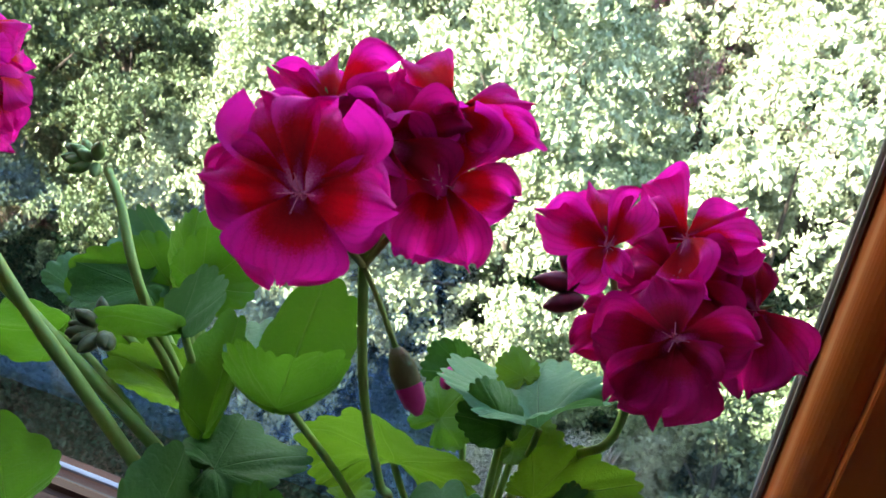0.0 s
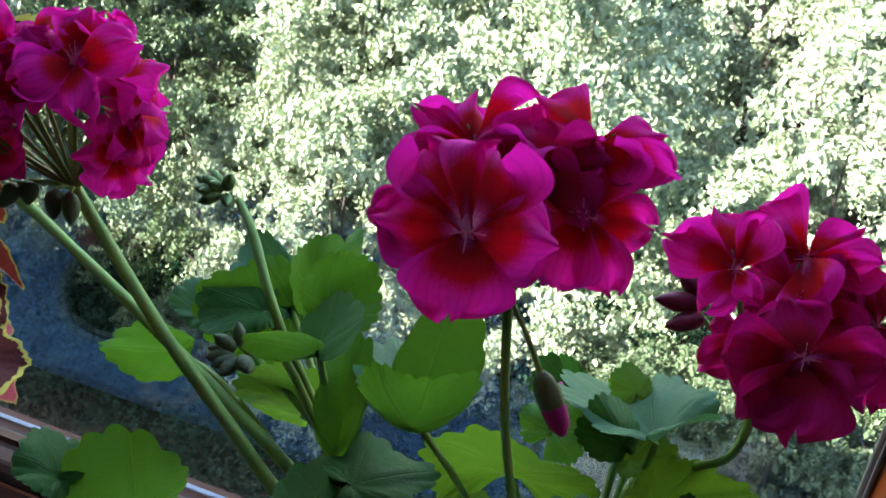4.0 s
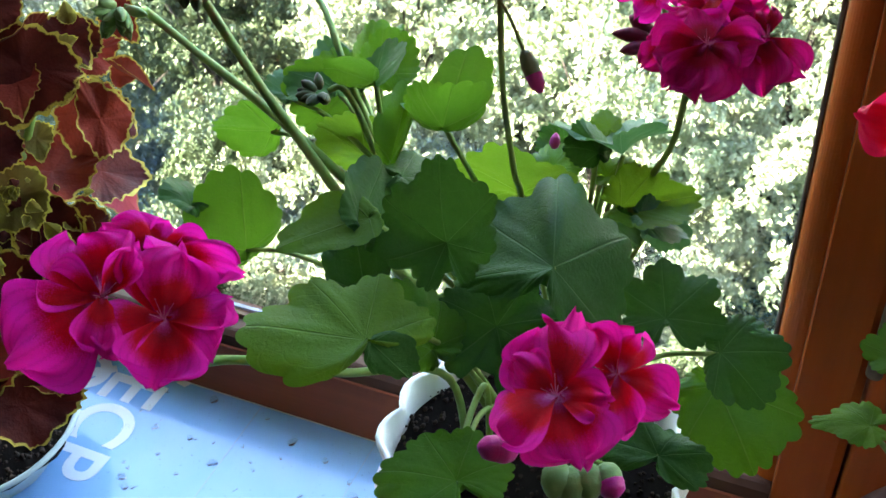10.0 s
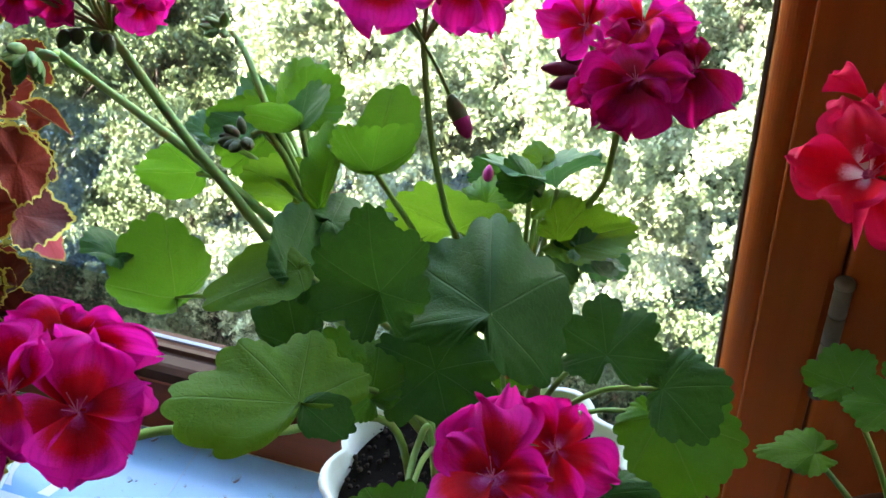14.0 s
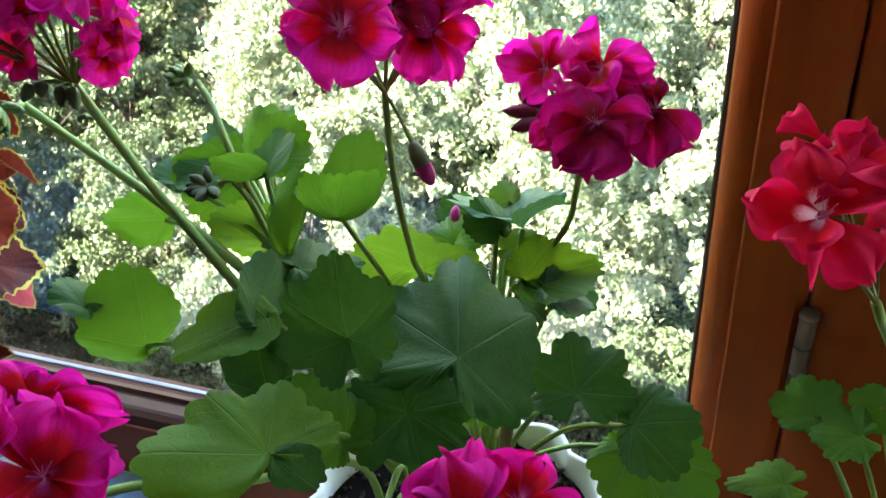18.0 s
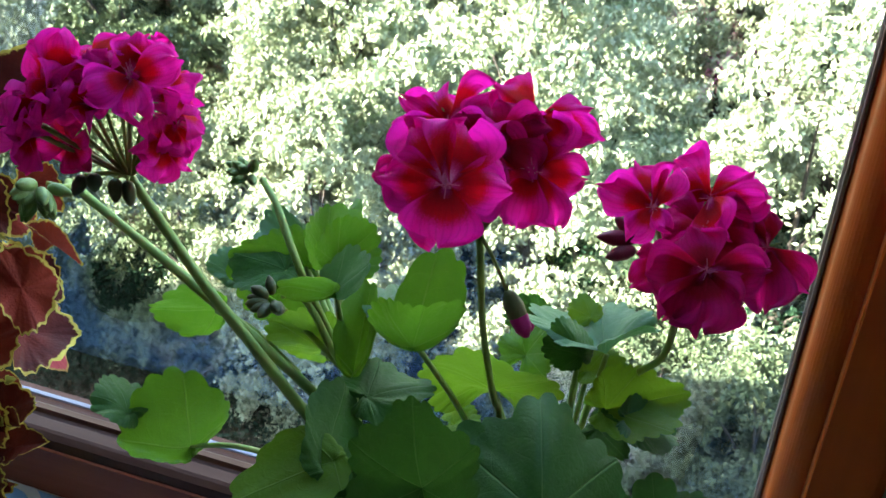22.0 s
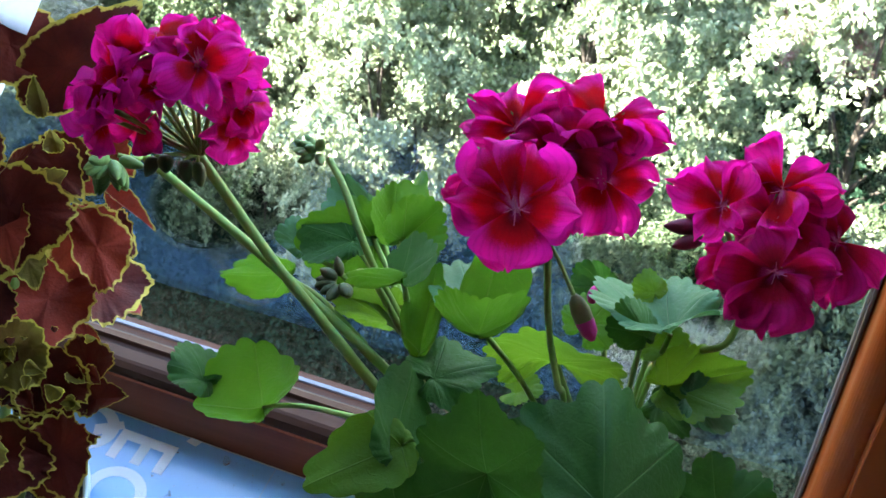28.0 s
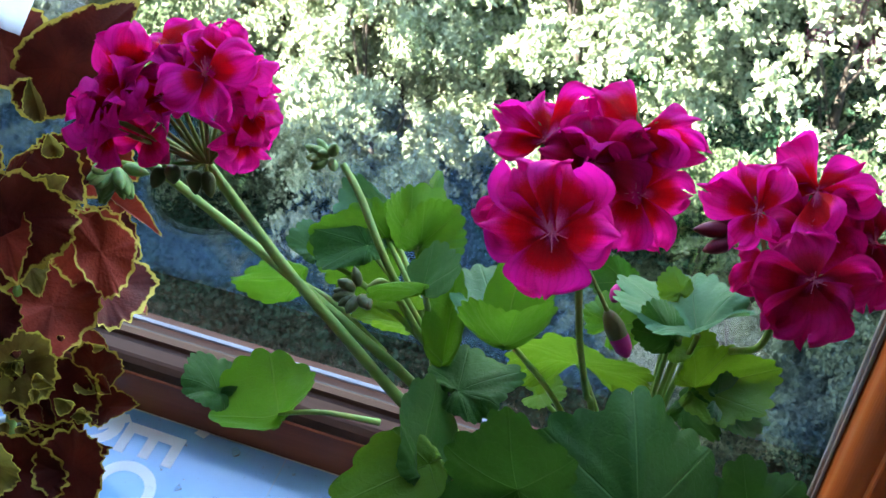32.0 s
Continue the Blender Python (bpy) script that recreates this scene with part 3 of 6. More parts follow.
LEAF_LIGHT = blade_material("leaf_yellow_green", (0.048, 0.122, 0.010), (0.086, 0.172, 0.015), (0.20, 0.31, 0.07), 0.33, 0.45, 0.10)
# bluish cast of sky reflected on upper faces, put into the leaf colour
LEAF_SKY_SHEEN = blade_material("leaf_green_with_sky_sheen", (0.030, 0.098, 0.036), (0.052, 0.138, 0.052), (0.13, 0.21, 0.08), 0.18, 0.40, 0.15)


LEAF_DRY = blade_material("dry_brown_leaf", (0.20, 0.075, 0.035), (0.34, 0.15, 0.08), (0.40, 0.22, 0.12), 0.25)


def stem_material(name, low, high):
    n = Nodes(name)
    a, b = n.noise(38, 3), n.noise(600, 3)
    col = n.mix(n.ramp(a, [(0.3, (0, 0, 0)), (0.7, (1, 1, 1))]), low, high)
    n.base(n.mix(n.math("MULTIPLY", b, 0.4), col, [c * 0.7 for c in low]), 0.5, 0, 0.22)
    n.put(n.bsdf, "Subsurface_Weight", 0.15)
    n.put(n.bsdf, "Subsurface_Scale", 0.003)
    n.bump(b, 0.3, 0.0008)
    return n.mat


STEM = stem_material("green_stalk", (0.13, 0.22, 0.045), (0.22, 0.32, 0.075))
STEM_OLIVE = stem_material("olive_pedicel", (0.13, 0.17, 0.045), (0.22, 0.25, 0.075))
STEM_BROWN = stem_material("brown_stem", (0.14, 0.10, 0.05), (0.22, 0.19, 0.08))
BUD_GREEN = stem_material("green_bud", (0.08, 0.15, 0.04), (0.17, 0.25, 0.08))
BUD_DARK = stem_material("dark_bud", (0.034, 0.050, 0.016), (0.080, 0.095, 0.032))
BUD_BROWN = stem_material("brownish_bud", (0.07, 0.07, 0.025), (0.13, 0.13, 0.045))
BUD_PINK = stem_material("magenta_bud_tip", (0.30, 0.008, 0.11), (0.50, 0.02, 0.20))
WILTED = stem_material("wilted_petal", (0.10, 0.008, 0.025), (0.20, 0.012, 0.05))


def petal_material(name, edge, heart, deep, trans=0.35, throat=((0.0, (0.55, 0.16, 0.34)), (0.10, (0.42, 0.02, 0.16)))):
    n = Nodes(name)
    uv = n.add("ShaderNodeSeparateXYZ", Vector=n.add("ShaderNodeUVMap").outputs[0])
    u, v = uv.outputs[0], uv.outputs[1]
    obj = n.add("ShaderNodeObjectInfo").outputs["Random"]
    blot = n.noise(70, 3)
    off = n.math("ABSOLUTE", n.math("SUBTRACT", v, 0.5))
    at = n.math("ADD", u, n.math("ADD", n.math("MULTIPLY", n.math("POWER", off, 2.0), 1.5), n.math("MULTIPLY", n.math("SUBTRACT", blot, 0.5), 0.35)))
    at = n.math("ADD", at, n.math("MULTIPLY", n.math("SUBTRACT", obj, 0.55), 0.28))
    col = n.ramp(at, [*throat, (0.24, deep), (0.42, [(a + 2 * b) / 3 for a, b in zip(deep, heart)]), (0.57, heart), (0.66, [(a + b) / 2 for a, b in zip(heart, edge)]), (0.75, edge)])
    streak = n.math("ABSOLUTE", n.math("SUBTRACT", n.math("FRACT", n.math("MULTIPLY", n.math("ADD", v, n.math("MULTIPLY", blot, 0.1)), 11.0)), 0.5))
    col = n.mix(n.math("MULTIPLY", n.ramp(streak, [(0.03, (1, 1, 1)), (0.16, (0, 0, 0))]), 0.22), col, deep)
    n.base(col, 0.65, 0, 0.12)
    nrm = n.bump(n.math("ADD", n.math("MULTIPLY", streak, -0.5), n.math("ADD", n.noise(300, 3), n.math("MULTIPLY", blot, 2.0))), 0.4, 0.0010)
    n.translucent(col, trans, nrm)
    return n.mat


PETAL = petal_material("magenta_petal", (0.84, 0.012, 0.36), (0.60, 0.003, 0.014), (0.28, 0.002, 0.008), 0.48)
PETAL_WINE = petal_material("wine_magenta_petal", (0.62, 0.005, 0.25), (0.46, 0.003, 0.015), (0.22, 0.002, 0.007))
PETAL_WARM = petal_material("rosy_magenta_petal", (0.84, 0.010, 0.32), (0.72, 0.005, 0.018), (0.34, 0.003, 0.008))
PETAL_DEEP = petal_material("deep_magenta_petal", (0.58, 0.006, 0.17), (0.42, 0.003, 0.03), (0.17, 0.002, 0.010), 0.42)
PETAL_RED = petal_material("red_petal", (0.76, 0.010, 0.075), (0.74, 0.004, 0.020), (0.60, 0.003, 0.014), 0.35, ((0.0, (0.85, 0.62, 0.68)), (0.13, (0.80, 0.30, 0.42))))
STAMEN = stem_material("pink_stamens", (0.52, 0.05, 0.17), (0.66, 0.14, 0.28))


def coleus_material(name, heart, deep, edge, trans):
    n = Nodes(name)
    uv = n.add("ShaderNodeSeparateXYZ", Vector=n.add("ShaderNodeUVMap").outputs[0])
    u, v = uv.outputs[0], uv.outputs[1]
    blot, fine = n.noise(90, 4), n.noise(500, 3)
    big = n.noise(35, 3)
    rib = n.math("ABSOLUTE", n.math("SUBTRACT", n.math("FRACT", n.math("MULTIPLY", v, 12.0)), 0.5))
    at = n.math("ADD", u, n.math("ADD", n.math("MULTIPLY", n.math("SUBTRACT", blot, 0.5), 0.26), n.math("MULTIPLY", n.math("SUBTRACT", fine, 0.5), 0.16)))
    inner = n.mix(n.ramp(big, [(0.3, (0, 0, 0)), (0.7, (1, 1, 1))]), deep, heart)
    inner = n.mix(n.math("MULTIPLY", n.ramp(rib, [(0.03, (1, 1, 1)), (0.12, (0, 0, 0))]), 0.18), inner, [c * 0.5 for c in deep])
    col = n.mix(n.ramp(at, [(0.91, (0, 0, 0)), (0.945, (1, 1, 1))]), inner, edge)
    n.base(n.mix(n.math("MULTIPLY", fine, 0.3), col, deep), 0.6, 0, 0.12)
    nrm = n.bump(n.math("ADD", fine, n.math("MULTIPLY", blot, 1.5)), 0.4, 0.0012)
    n.translucent(col, trans, nrm)
    return n.mat


COLEUS_DARK = coleus_material("maroon_leaf", (0.12, 0.016, 0.009), (0.045, 0.006, 0.005), (0.50, 0.39, 0.07), 0.12)
COLEUS_RED = coleus_material("brick_red_leaf", (0.29, 0.040, 0.023), (0.16, 0.019, 0.011), (0.52, 0.40, 0.08), 0.22)
COLEUS_PINK = coleus_material("pink_leaf", (0.68, 0.15, 0.19), (0.50, 0.07, 0.10), (0.50, 0.32, 0.12), 0.4)
COLEUS_PALE = coleus_material("yellowish_curled_leaf", (0.24, 0.22, 0.045), (0.13, 0.075, 0.022), (0.56, 0.48, 0.09), 0.35)


# ---- plant parts ----
def shell(name, grid_top, thick, uvs, material, closed=False):
    """A thin blade from a grid of (place, normal) rows."""
    rows, cols = len(grid_top), len(grid_top[0])
    faces = []
    for i in range(rows - 1):
        for j in range(cols if closed else cols - 1):
            k = (j + 1) % cols
            faces.append((i * cols + j, i * cols + k, (i + 1) * cols + k, (i + 1) * cols + j))
    me = bpy.data.meshes.new(name)
    me.from_pydata([tuple(p) for row in grid_top for p, q in row], [], faces)
    layer = me.uv_layers.new(name="UVMap")
    flat = [uv for row in uvs for uv in row]
    for loop in me.loops:
        layer.data[loop.index].uv = flat[loop.vertex_index]
    me.materials.append(material)
    me.shade_smooth()
    return me


LEAF_COUNT = [0]


def turned_between(a, b, w):
    """A unit direction part of the way from one to another."""
    ang = a.angle(b)
    if ang < 1e-3:
        return a.copy()
    return (a * math.sin((1 - w) * ang) + b * math.sin(w * ang)) / math.sin(ang)


POT_TOP = Vector((0.140, -0.100, 0.172))
FRONT_STEM = Vector((0.104, -0.128, 0.176))
CROWN = Vector((0.0406, -0.1303, 0.3466))


def leaf(plant, c, tip, side_a, side_b, tone=None, arch=0.06, ripple=0.04, back=0.4, root=None, lobe=0.13, waist=0.0, heel=None, stalk_r=0.0016, name="leaf"):
    """A round, lobed and scalloped pelargonium leaf: c where its stalk joins, then its tip, its two sides and, where it is bent up, its heel; root is where the stalk starts."""
    LEAF_COUNT[0] += 1
    seed = LEAF_COUNT[0]
    tone = tone or LEAF_MID
    c = Vector(c)
    u, sides = Vector(tip) - c, (Vector(side_a) - c, Vector(side_b) - c)
    lu, uh = u.length, u.normalized()
    heel = Vector(heel) if heel is not None else None
    hind = (heel - c).length if heel is not None else back * lu
    nrm = sum((uh.cross(v) * (1 if k else -1) for k, v in enumerate(sides)), Vector())
    nrm.normalize()
    if nrm.z < 0:
        nrm = -nrm
    size = (lu + sides[0].length + sides[1].length) / 3
    ringn, segs = 9, 180
    rows, uvs = [], []
    ph = seed * 1.7
    rim = []
    for j in range(segs):
        th = -math.pi + 2 * math.pi * (j + 0.5) / segs
        v = sides[1 if th > 0 else 0]
        vh, lv, far = v.normalized(), v.length, abs(th)
        al = uh.angle(vh)
        if far < al:
            w = far / al
            way, reach = turned_between(uh, vh, w), lu + (lv - lu) * w * w * (3 - 2 * w)
            if th < 0:
                reach *= 1 - waist * math.sin(math.pi * w)
        else:
            w = min(1.0, (far - al) / (math.pi - al if heel is not None or back >= 0.2 else 1.1 if back >= 0.08 else 0.6))
            end = (heel - c if heel is not None else -uh + vh * 0.12).normalized()
            way, reach = turned_between(vh, end, w), lv + (hind - lv) * w * w * (3 - 2 * w)
        lobes = 1 - lobe * 0.85 * (1 - abs(math.cos(3.5 * th + 0.22 * math.sin(ph + th)))) ** 1.35
        lobes += 0.06 * noise.noise(Vector((math.cos(th) * 1.3, math.sin(th) * 1.3, seed * 3.1)))
        scal = 1 - 0.085 * (1 - abs(math.cos(13.0 * th + 0.8 * math.sin(th * 2 + ph) + 0.5 * math.sin(5 * th + ph)))) ** 1.3
        notch = 1 - (0.3 if heel is not None else 0.7) * max(0.0, (far - 2.80) / (math.pi - 2.80)) ** 1.8
        rim.append((th, way * reach, lobes * scal, notch))
    for k in range(3):      # soften the folds between the three directions
        arms = [r[1] for r in rim]
        rim = [(r[0], sum((arms[min(max(j + q, 0), segs - 1)] for q in range(-7, 8)), Vector()) / 15, r[2], r[3]) for j, r in enumerate(rim)]
    for i in range(ringn):
        rho = (i / (ringn - 1)) ** 0.85
        row, tex = [], []
        for th, out, edge, notch in rim:
            rr = rho * notch * (1 + (edge - 1) * rho ** 1.5 + 0.06 * rho)
            h = arch * 4 * rho * (1 - rho)
            h += ripple * rho * rho * (math.sin(3.5 * th + ph) + 0.6 * math.sin(6 * th + 2.1 * ph))
            h += 0.014 * rho * math.cos(7 * th) + 0.008 * rho * math.sin(9 * rho + 7 * abs(math.sin(3.5 * th))) + 0.16 * rho * noise.noise(Vector((math.cos(th) * rho * 1.4, math.sin(th) * rho * 1.4, seed * 4.7)))
            row.append((c + out * rr + nrm * (h * size), nrm))
            tex.append((rho, th / (2 * math.pi) + 0.5))
        rows.append(row)
        uvs.append(tex)
    ob = link(name, shell(name, rows, 0.0005, uvs, tone, True), plant)
    if root is not None:
        foot = root + Vector(((c.x - root.x) * 0.12, (c.y - root.y) * 0.12, 0)) if root is POT_TOP else root
        mid = foot.lerp(c, 0.55) + Vector((0, 0, 0.10 * (c - foot).length))
        part("leaf_stalk", tube(bmesh.new(), [foot, mid, c - nrm * 0.0008], [stalk_r * 1.25, stalk_r, stalk_r * 0.9], 7, 8, 0.12), STEM, ob)
    return ob


def petal_mesh(seed, material):
    """One obovate, ruffled petal of unit length along x, facing z."""
    rows, uvs = [], []
    nl, nw = 14, 23
    for i in range(nl):
        a = 1 - (1 - i / (nl - 1)) ** 1.35
        row, tex = [], []
        half = 0.06 + 0.50 * math.sin(math.pi * 0.5 * min(1.0, a / 0.70)) ** 1.35
        if a > 0.70:
            half *= math.sqrt(max(0.04, 1 - ((a - 0.70) / 0.305) ** 2))
        for j in range(nw):
            b = j / (nw - 1) * 2 - 1
            x = a * (1 - 0.05 * b * b * a) + a ** 3 * (0.22 * noise.noise(Vector((b * 2.2, seed * 5.3, 0))) + 0.07 * noise.noise(Vector((b * 7.0, seed * 3.3, 2.0))))
            y = b * half
            z = 0.42 * a - 0.46 * a * a + 0.22 * (b * b) * a * math.sin(seed * 2.3) + 0.10 * b * b * a
            z += 0.20 * a * a * (math.sin(4.2 * b + seed * 1.9) + 0.7 * noise.noise(Vector((b * 2.6, a * 2, seed * 2.9)))) + 0.105 * a ** 3 * math.sin(9 * b + seed)
            row.append((Vector((x, y, z)), Vector((0, 0, 1))))
            tex.append((a, b * 0.5 + 0.5))
        rows.append(row)
        uvs.append(tex)
    return shell("petal", rows, 0.012, uvs, material)


PETALS = {m: [petal_mesh(k + 1, m) for k in range(12)] for m in (PETAL, PETAL_WINE, PETAL_WARM, PETAL_DEEP, PETAL_RED)}


def throat_mesh():
    bm = lathe([(0.012, -0.12), (0.03, -0.02), (0.085, 0.06), (0.065, 0.065)], 14)
    return mesh_of("throat", bm, STAMEN)


def stamen_mesh(seed):
    rng = random.Random(seed)
    d = Vector((rng.uniform(0.04, 0.2), 0, rng.uniform(0.28, 0.44)))
    return mesh_of("stamen", tube(bmesh.new(), [Vector((0, 0, 0.02)), d * 0.55 + Vector((0, 0, 0.03)), d * 0.93, d], [0.010, 0.007, 0.005, 0.011], 6, 3), STAMEN)


def sepal_mesh():
    d = Vector((1, 0, 0))
    return mesh_of("sepal", tube(bmesh.new(), [Vector((0, 0, -0.16)), d * 0.12 + Vector((0, 0, -0.07)), d * 0.34 + Vector((0, 0, -0.04))], [0.05, 0.06, 0.008], 6, 4), BUD_GREEN)


THROAT, SEPAL, STAMENS = throat_mesh(), sepal_mesh(), [stamen_mesh(k) for k in range(4)]
FLORETS, BLOOMS = [15], [0]


def floret(plant, c, n, r, foot=None, tone=PETAL, turn=0.0, spread=1.0, count=5, wide=1.0):
    """A five-petalled floret at c, facing n, with its stalk from foot."""
    FLORETS[0] += 1
    k = FLORETS[0]
    rng = random.Random(k * 7)
    c, n = Vector(c), Vector(n).normalized()
    turned = n.to_track_quat("Z", "Y").to_matrix().to_4x4()
    m = Matrix.Translation(c) @ turned @ pose(0, 0, 0, 0, 0, turn + rng.uniform(-12, 12)) @ Matrix.Diagonal((r, r, r, 1))
    head = link("floret", THROAT, plant, m)
    for i in range(5):
        link("sepal", SEPAL, head, m @ pose(0, 0, 0, 0, 0, 72 * i + 36))
    for i in range(8):
        link("stamen", STAMENS[i % 4], head, m @ pose(0, 0, 0, 0, 0, 45 * i + rng.uniform(-15, 15)))
    for i in range(count):
        lift = rng.uniform(-42, 16) + (1 - spread) * -45
        p = m @ pose(0, 0, 0.004 * i, 0, 0, 360 / count * i + rng.uniform(-9, 9)) @ pose(0.03, 0, 0.01, rng.uniform(-32, 32), lift, 0) @ Matrix.Diagonal((rng.uniform(0.90, 1.12), wide * rng.uniform(0.85, 1.2), 1, 1))
        link("petal", PETALS[tone][rng.randrange(12)], head, p)
    if foot is not None:
        foot = Vector(foot)
        mid = foot.lerp(c - n * r * 0.16, 0.55) + (c - foot).normalized().cross(Vector((0.2, 0.5, 0.1))) * 0.002
        part("pedicel", tube(bmesh.new(), [foot, mid, c - n * r * 0.14], [0.0011, 0.0010, 0.0014], 6, 5), STEM_OLIVE, plant)
    return head


VIEWER_SIDE = Vector((0.22, -0.45, 0.75))


def bloom(plant, c, petals, foot, tone=None):
    """A floret whose petals are set one by one: each with its tip and its width against its length; it opens towards the room."""
    BLOOMS[0] += 1
    rng = random.Random(BLOOMS[0] * 7)
    c = Vector(c)
    n = (VIEWER_SIDE - c).normalized()
    mean = sum((Vector(t) - c for t, w in petals), Vector()) / len(petals)
    n = (n - mean.normalized() * min(0.35, mean.length * 12)).normalized()
    r = sum((Vector(t) - c).length for t, w in petals) / len(petals)
    m = Matrix.Translation(c) @ n.to_track_quat("Z", "Y").to_matrix().to_4x4() @ Matrix.Diagonal((r, r, r, 1))
    head = link("floret", THROAT, plant, m)
    for i in range(5):
        link("sepal", SEPAL, head, m @ pose(0, 0, 0, 0, 0, 72 * i + 36))
    for i in range(8):
        link("stamen", STAMENS[i % 4], head, m @ pose(0, 0, 0, 0, 0, 45 * i + rng.uniform(-15, 15)))
    for i, (tip, wide) in enumerate(petals):
        x = Vector(tip) - c
        length = x.length
        x.normalize()
        z = (n + Vector((rng.gauss(0, 1), rng.gauss(0, 1), rng.gauss(0, 1))) * 0.18)
        z = (z - x * z.dot(x)).normalized()
        y = z.cross(x)
        turn = Matrix((x, y, z)).transposed().to_4x4()
        p = Matrix.Translation(c + n * (0.0006 * i)) @ turn @ Matrix.Diagonal((length, length * wide * 1.02, length, 1))
        link("petal", PETALS[tone or PETAL][rng.randrange(12)], head, p)
    foot = Vector(foot)
    mid = foot.lerp(c - n * r * 0.16, 0.55) + (c - foot).normalized().cross(Vector((0.2, 0.5, 0.1))) * 0.002
    part("pedicel", tube(bmesh.new(), [foot, mid, c - n * r * 0.14], [0.0011, 0.0010, 0.0014], 6, 5), STEM_OLIVE, plant)
    return head


def bud(plant, a, b, r, material=BUD_GREEN, foot=None, tip=None, name="bud"):
    """A pointed bud from a to its tip b, with its stalk."""
    a, b = Vector(a), Vector(b)
    line = [a.lerp(b, f) for f in (0, 0.12, 0.35, 0.62, 0.85, 1.0)]
    ob = part(name, tube(bmesh.new(), line, [r * 0.35, r * 0.75, r, r * 0.92, r * 0.55, r * 0.12], 9, 3, 0.15), material, plant)
    if tip:
        part("petal_tip", tube(bmesh.new(), [a.lerp(b, 0.40), a.lerp(b, 0.62), a.lerp(b, 0.88), a.lerp(b, 1.06)], [r * 0.70, r * 0.95, r * 0.80, r * 0.25], 9, 4, 0.1), tip, ob)
    if foot is not None:
        foot = Vector(foot)
        part("pedicel", tube(bmesh.new(), [foot, foot.lerp(a, 0.5) + Vector((0, 0, 0.0015)), a], [0.0009, 0.0008, 0.0010], 6, 4), STEM, ob)
    return ob


def bud_cluster(plant, c, n, r, count, material=BUD_GREEN, seed=1):
    rng = random.Random(seed)
    c, n = Vector(c), Vector(n).normalized()
    for k in range(count):
        d = (n + Vector((rng.gauss(0, 1), rng.gauss(0, 1), rng.gauss(0, 1))) * 0.55).normalized()
        bud(plant, c + d * r * 0.25, c + d * r * rng.uniform(1.0, 1.3), r * rng.uniform(0.20, 0.27), material)


def stalk(plant, points, radii, material=None, name="flower_stalk"):
    return part(name, tube(bmesh.new(), points, radii, 9, 7, 0.10), material or STEM, plant)


def coleus_leaf(plant, a, b, s, tone=COLEUS_DARK, cup=0.10, fold=0.0, teeth=9):
    """A pointed, scalloped leaf from its foot a to its tip b; s lies at its widest side."""
    LEAF_COUNT[0] += 1
    seed = LEAF_COUNT[0]
    a, b, s = Vector(a), Vector(b), Vector(s)
    u = b - a
    length = u.length
    u.normalize()
    v = (s - a) - u * (s - a).dot(u)
    half = v.length
    v.normalize()
    nrm = u.cross(v)
    if nrm.z < 0:
        nrm = -nrm
    rows, uvs = [], []
    mid = a + u * length * 0.40
    ringn, segs = 9, 120
    for i in range(ringn):
        rho = i / (ringn - 1)
        row, tex = [], []
        for j in range(segs):
            th = -math.pi + 2 * math.pi * j / segs
            ct, st = math.cos(th), math.sin(th)
            if ct > 0:
                x = length * 0.60 * (ct * (0.62 + 0.38 * ct ** 3))
                y = half * math.copysign(abs(st) ** 1.3, st)
            else:
                x = length * 0.40 * ct * (0.86 + 0.14 * abs(ct) ** 4)
                y = half * math.copysign(abs(st) ** 0.85, st)
            frill = 1 - 0.09 * abs(math.sin(teeth * th + 0.5 * math.sin(th * 3 + seed))) * (1 - 0.6 * max(0, ct) ** 6)
            frill += 0.08 * noise.noise(Vector((ct * 2, st * 2, seed * 1.7))) + 0.07 * noise.noise(Vector((ct * 9, st * 9, seed * 2.7)))
            k = rho * (1 + (frill - 1) * rho ** 2)
            h = cup * rho * rho * half * 2 + fold * abs(y) * rho
            h += 0.07 * half * rho ** 3 * (math.sin(5 * th + seed) + 0.8 * noise.noise(Vector((ct * 4, st * 4, seed * 3.3)))) + 0.22 * half * rho * noise.noise(Vector((x / length * 2, y / half * 1.2, seed * 1.9)))
            h -= 0.10 * length * (max(0, ct) * rho) ** 2
            row.append((mid + u * (x * k) + v * (y * k) + nrm * h, nrm))
            tex.append((rho, th / (2 * math.pi) + 0.5))
        rows.append(row)
        uvs.append(tex)
    return link("leaf", shell("leaf", rows, 0.0005, uvs, tone, True), plant)


# ---- main pelargonium in its scalloped pot ----
POT_WHITE = plain("white_glazed_pot", (0.78, 0.76, 0.70), 0.35, 0.06, 40)
POT_PALE = plain("pale_green_plastic", (0.40, 0.46, 0.43), 0.4, 0.06, 40)
POT_BROWN = plain("brown_plastic", (0.16, 0.055, 0.035), 0.45, 0.15, 40)
EARTH = plain("potting_soil", (0.014, 0.010, 0.008), 0.95, 0.6, 60, bump=0.8, spec=0.04)
CRUMB = plain("soil_crumb", (0.045, 0.031, 0.024), 0.95, 0.5, 200, spec=0.04)


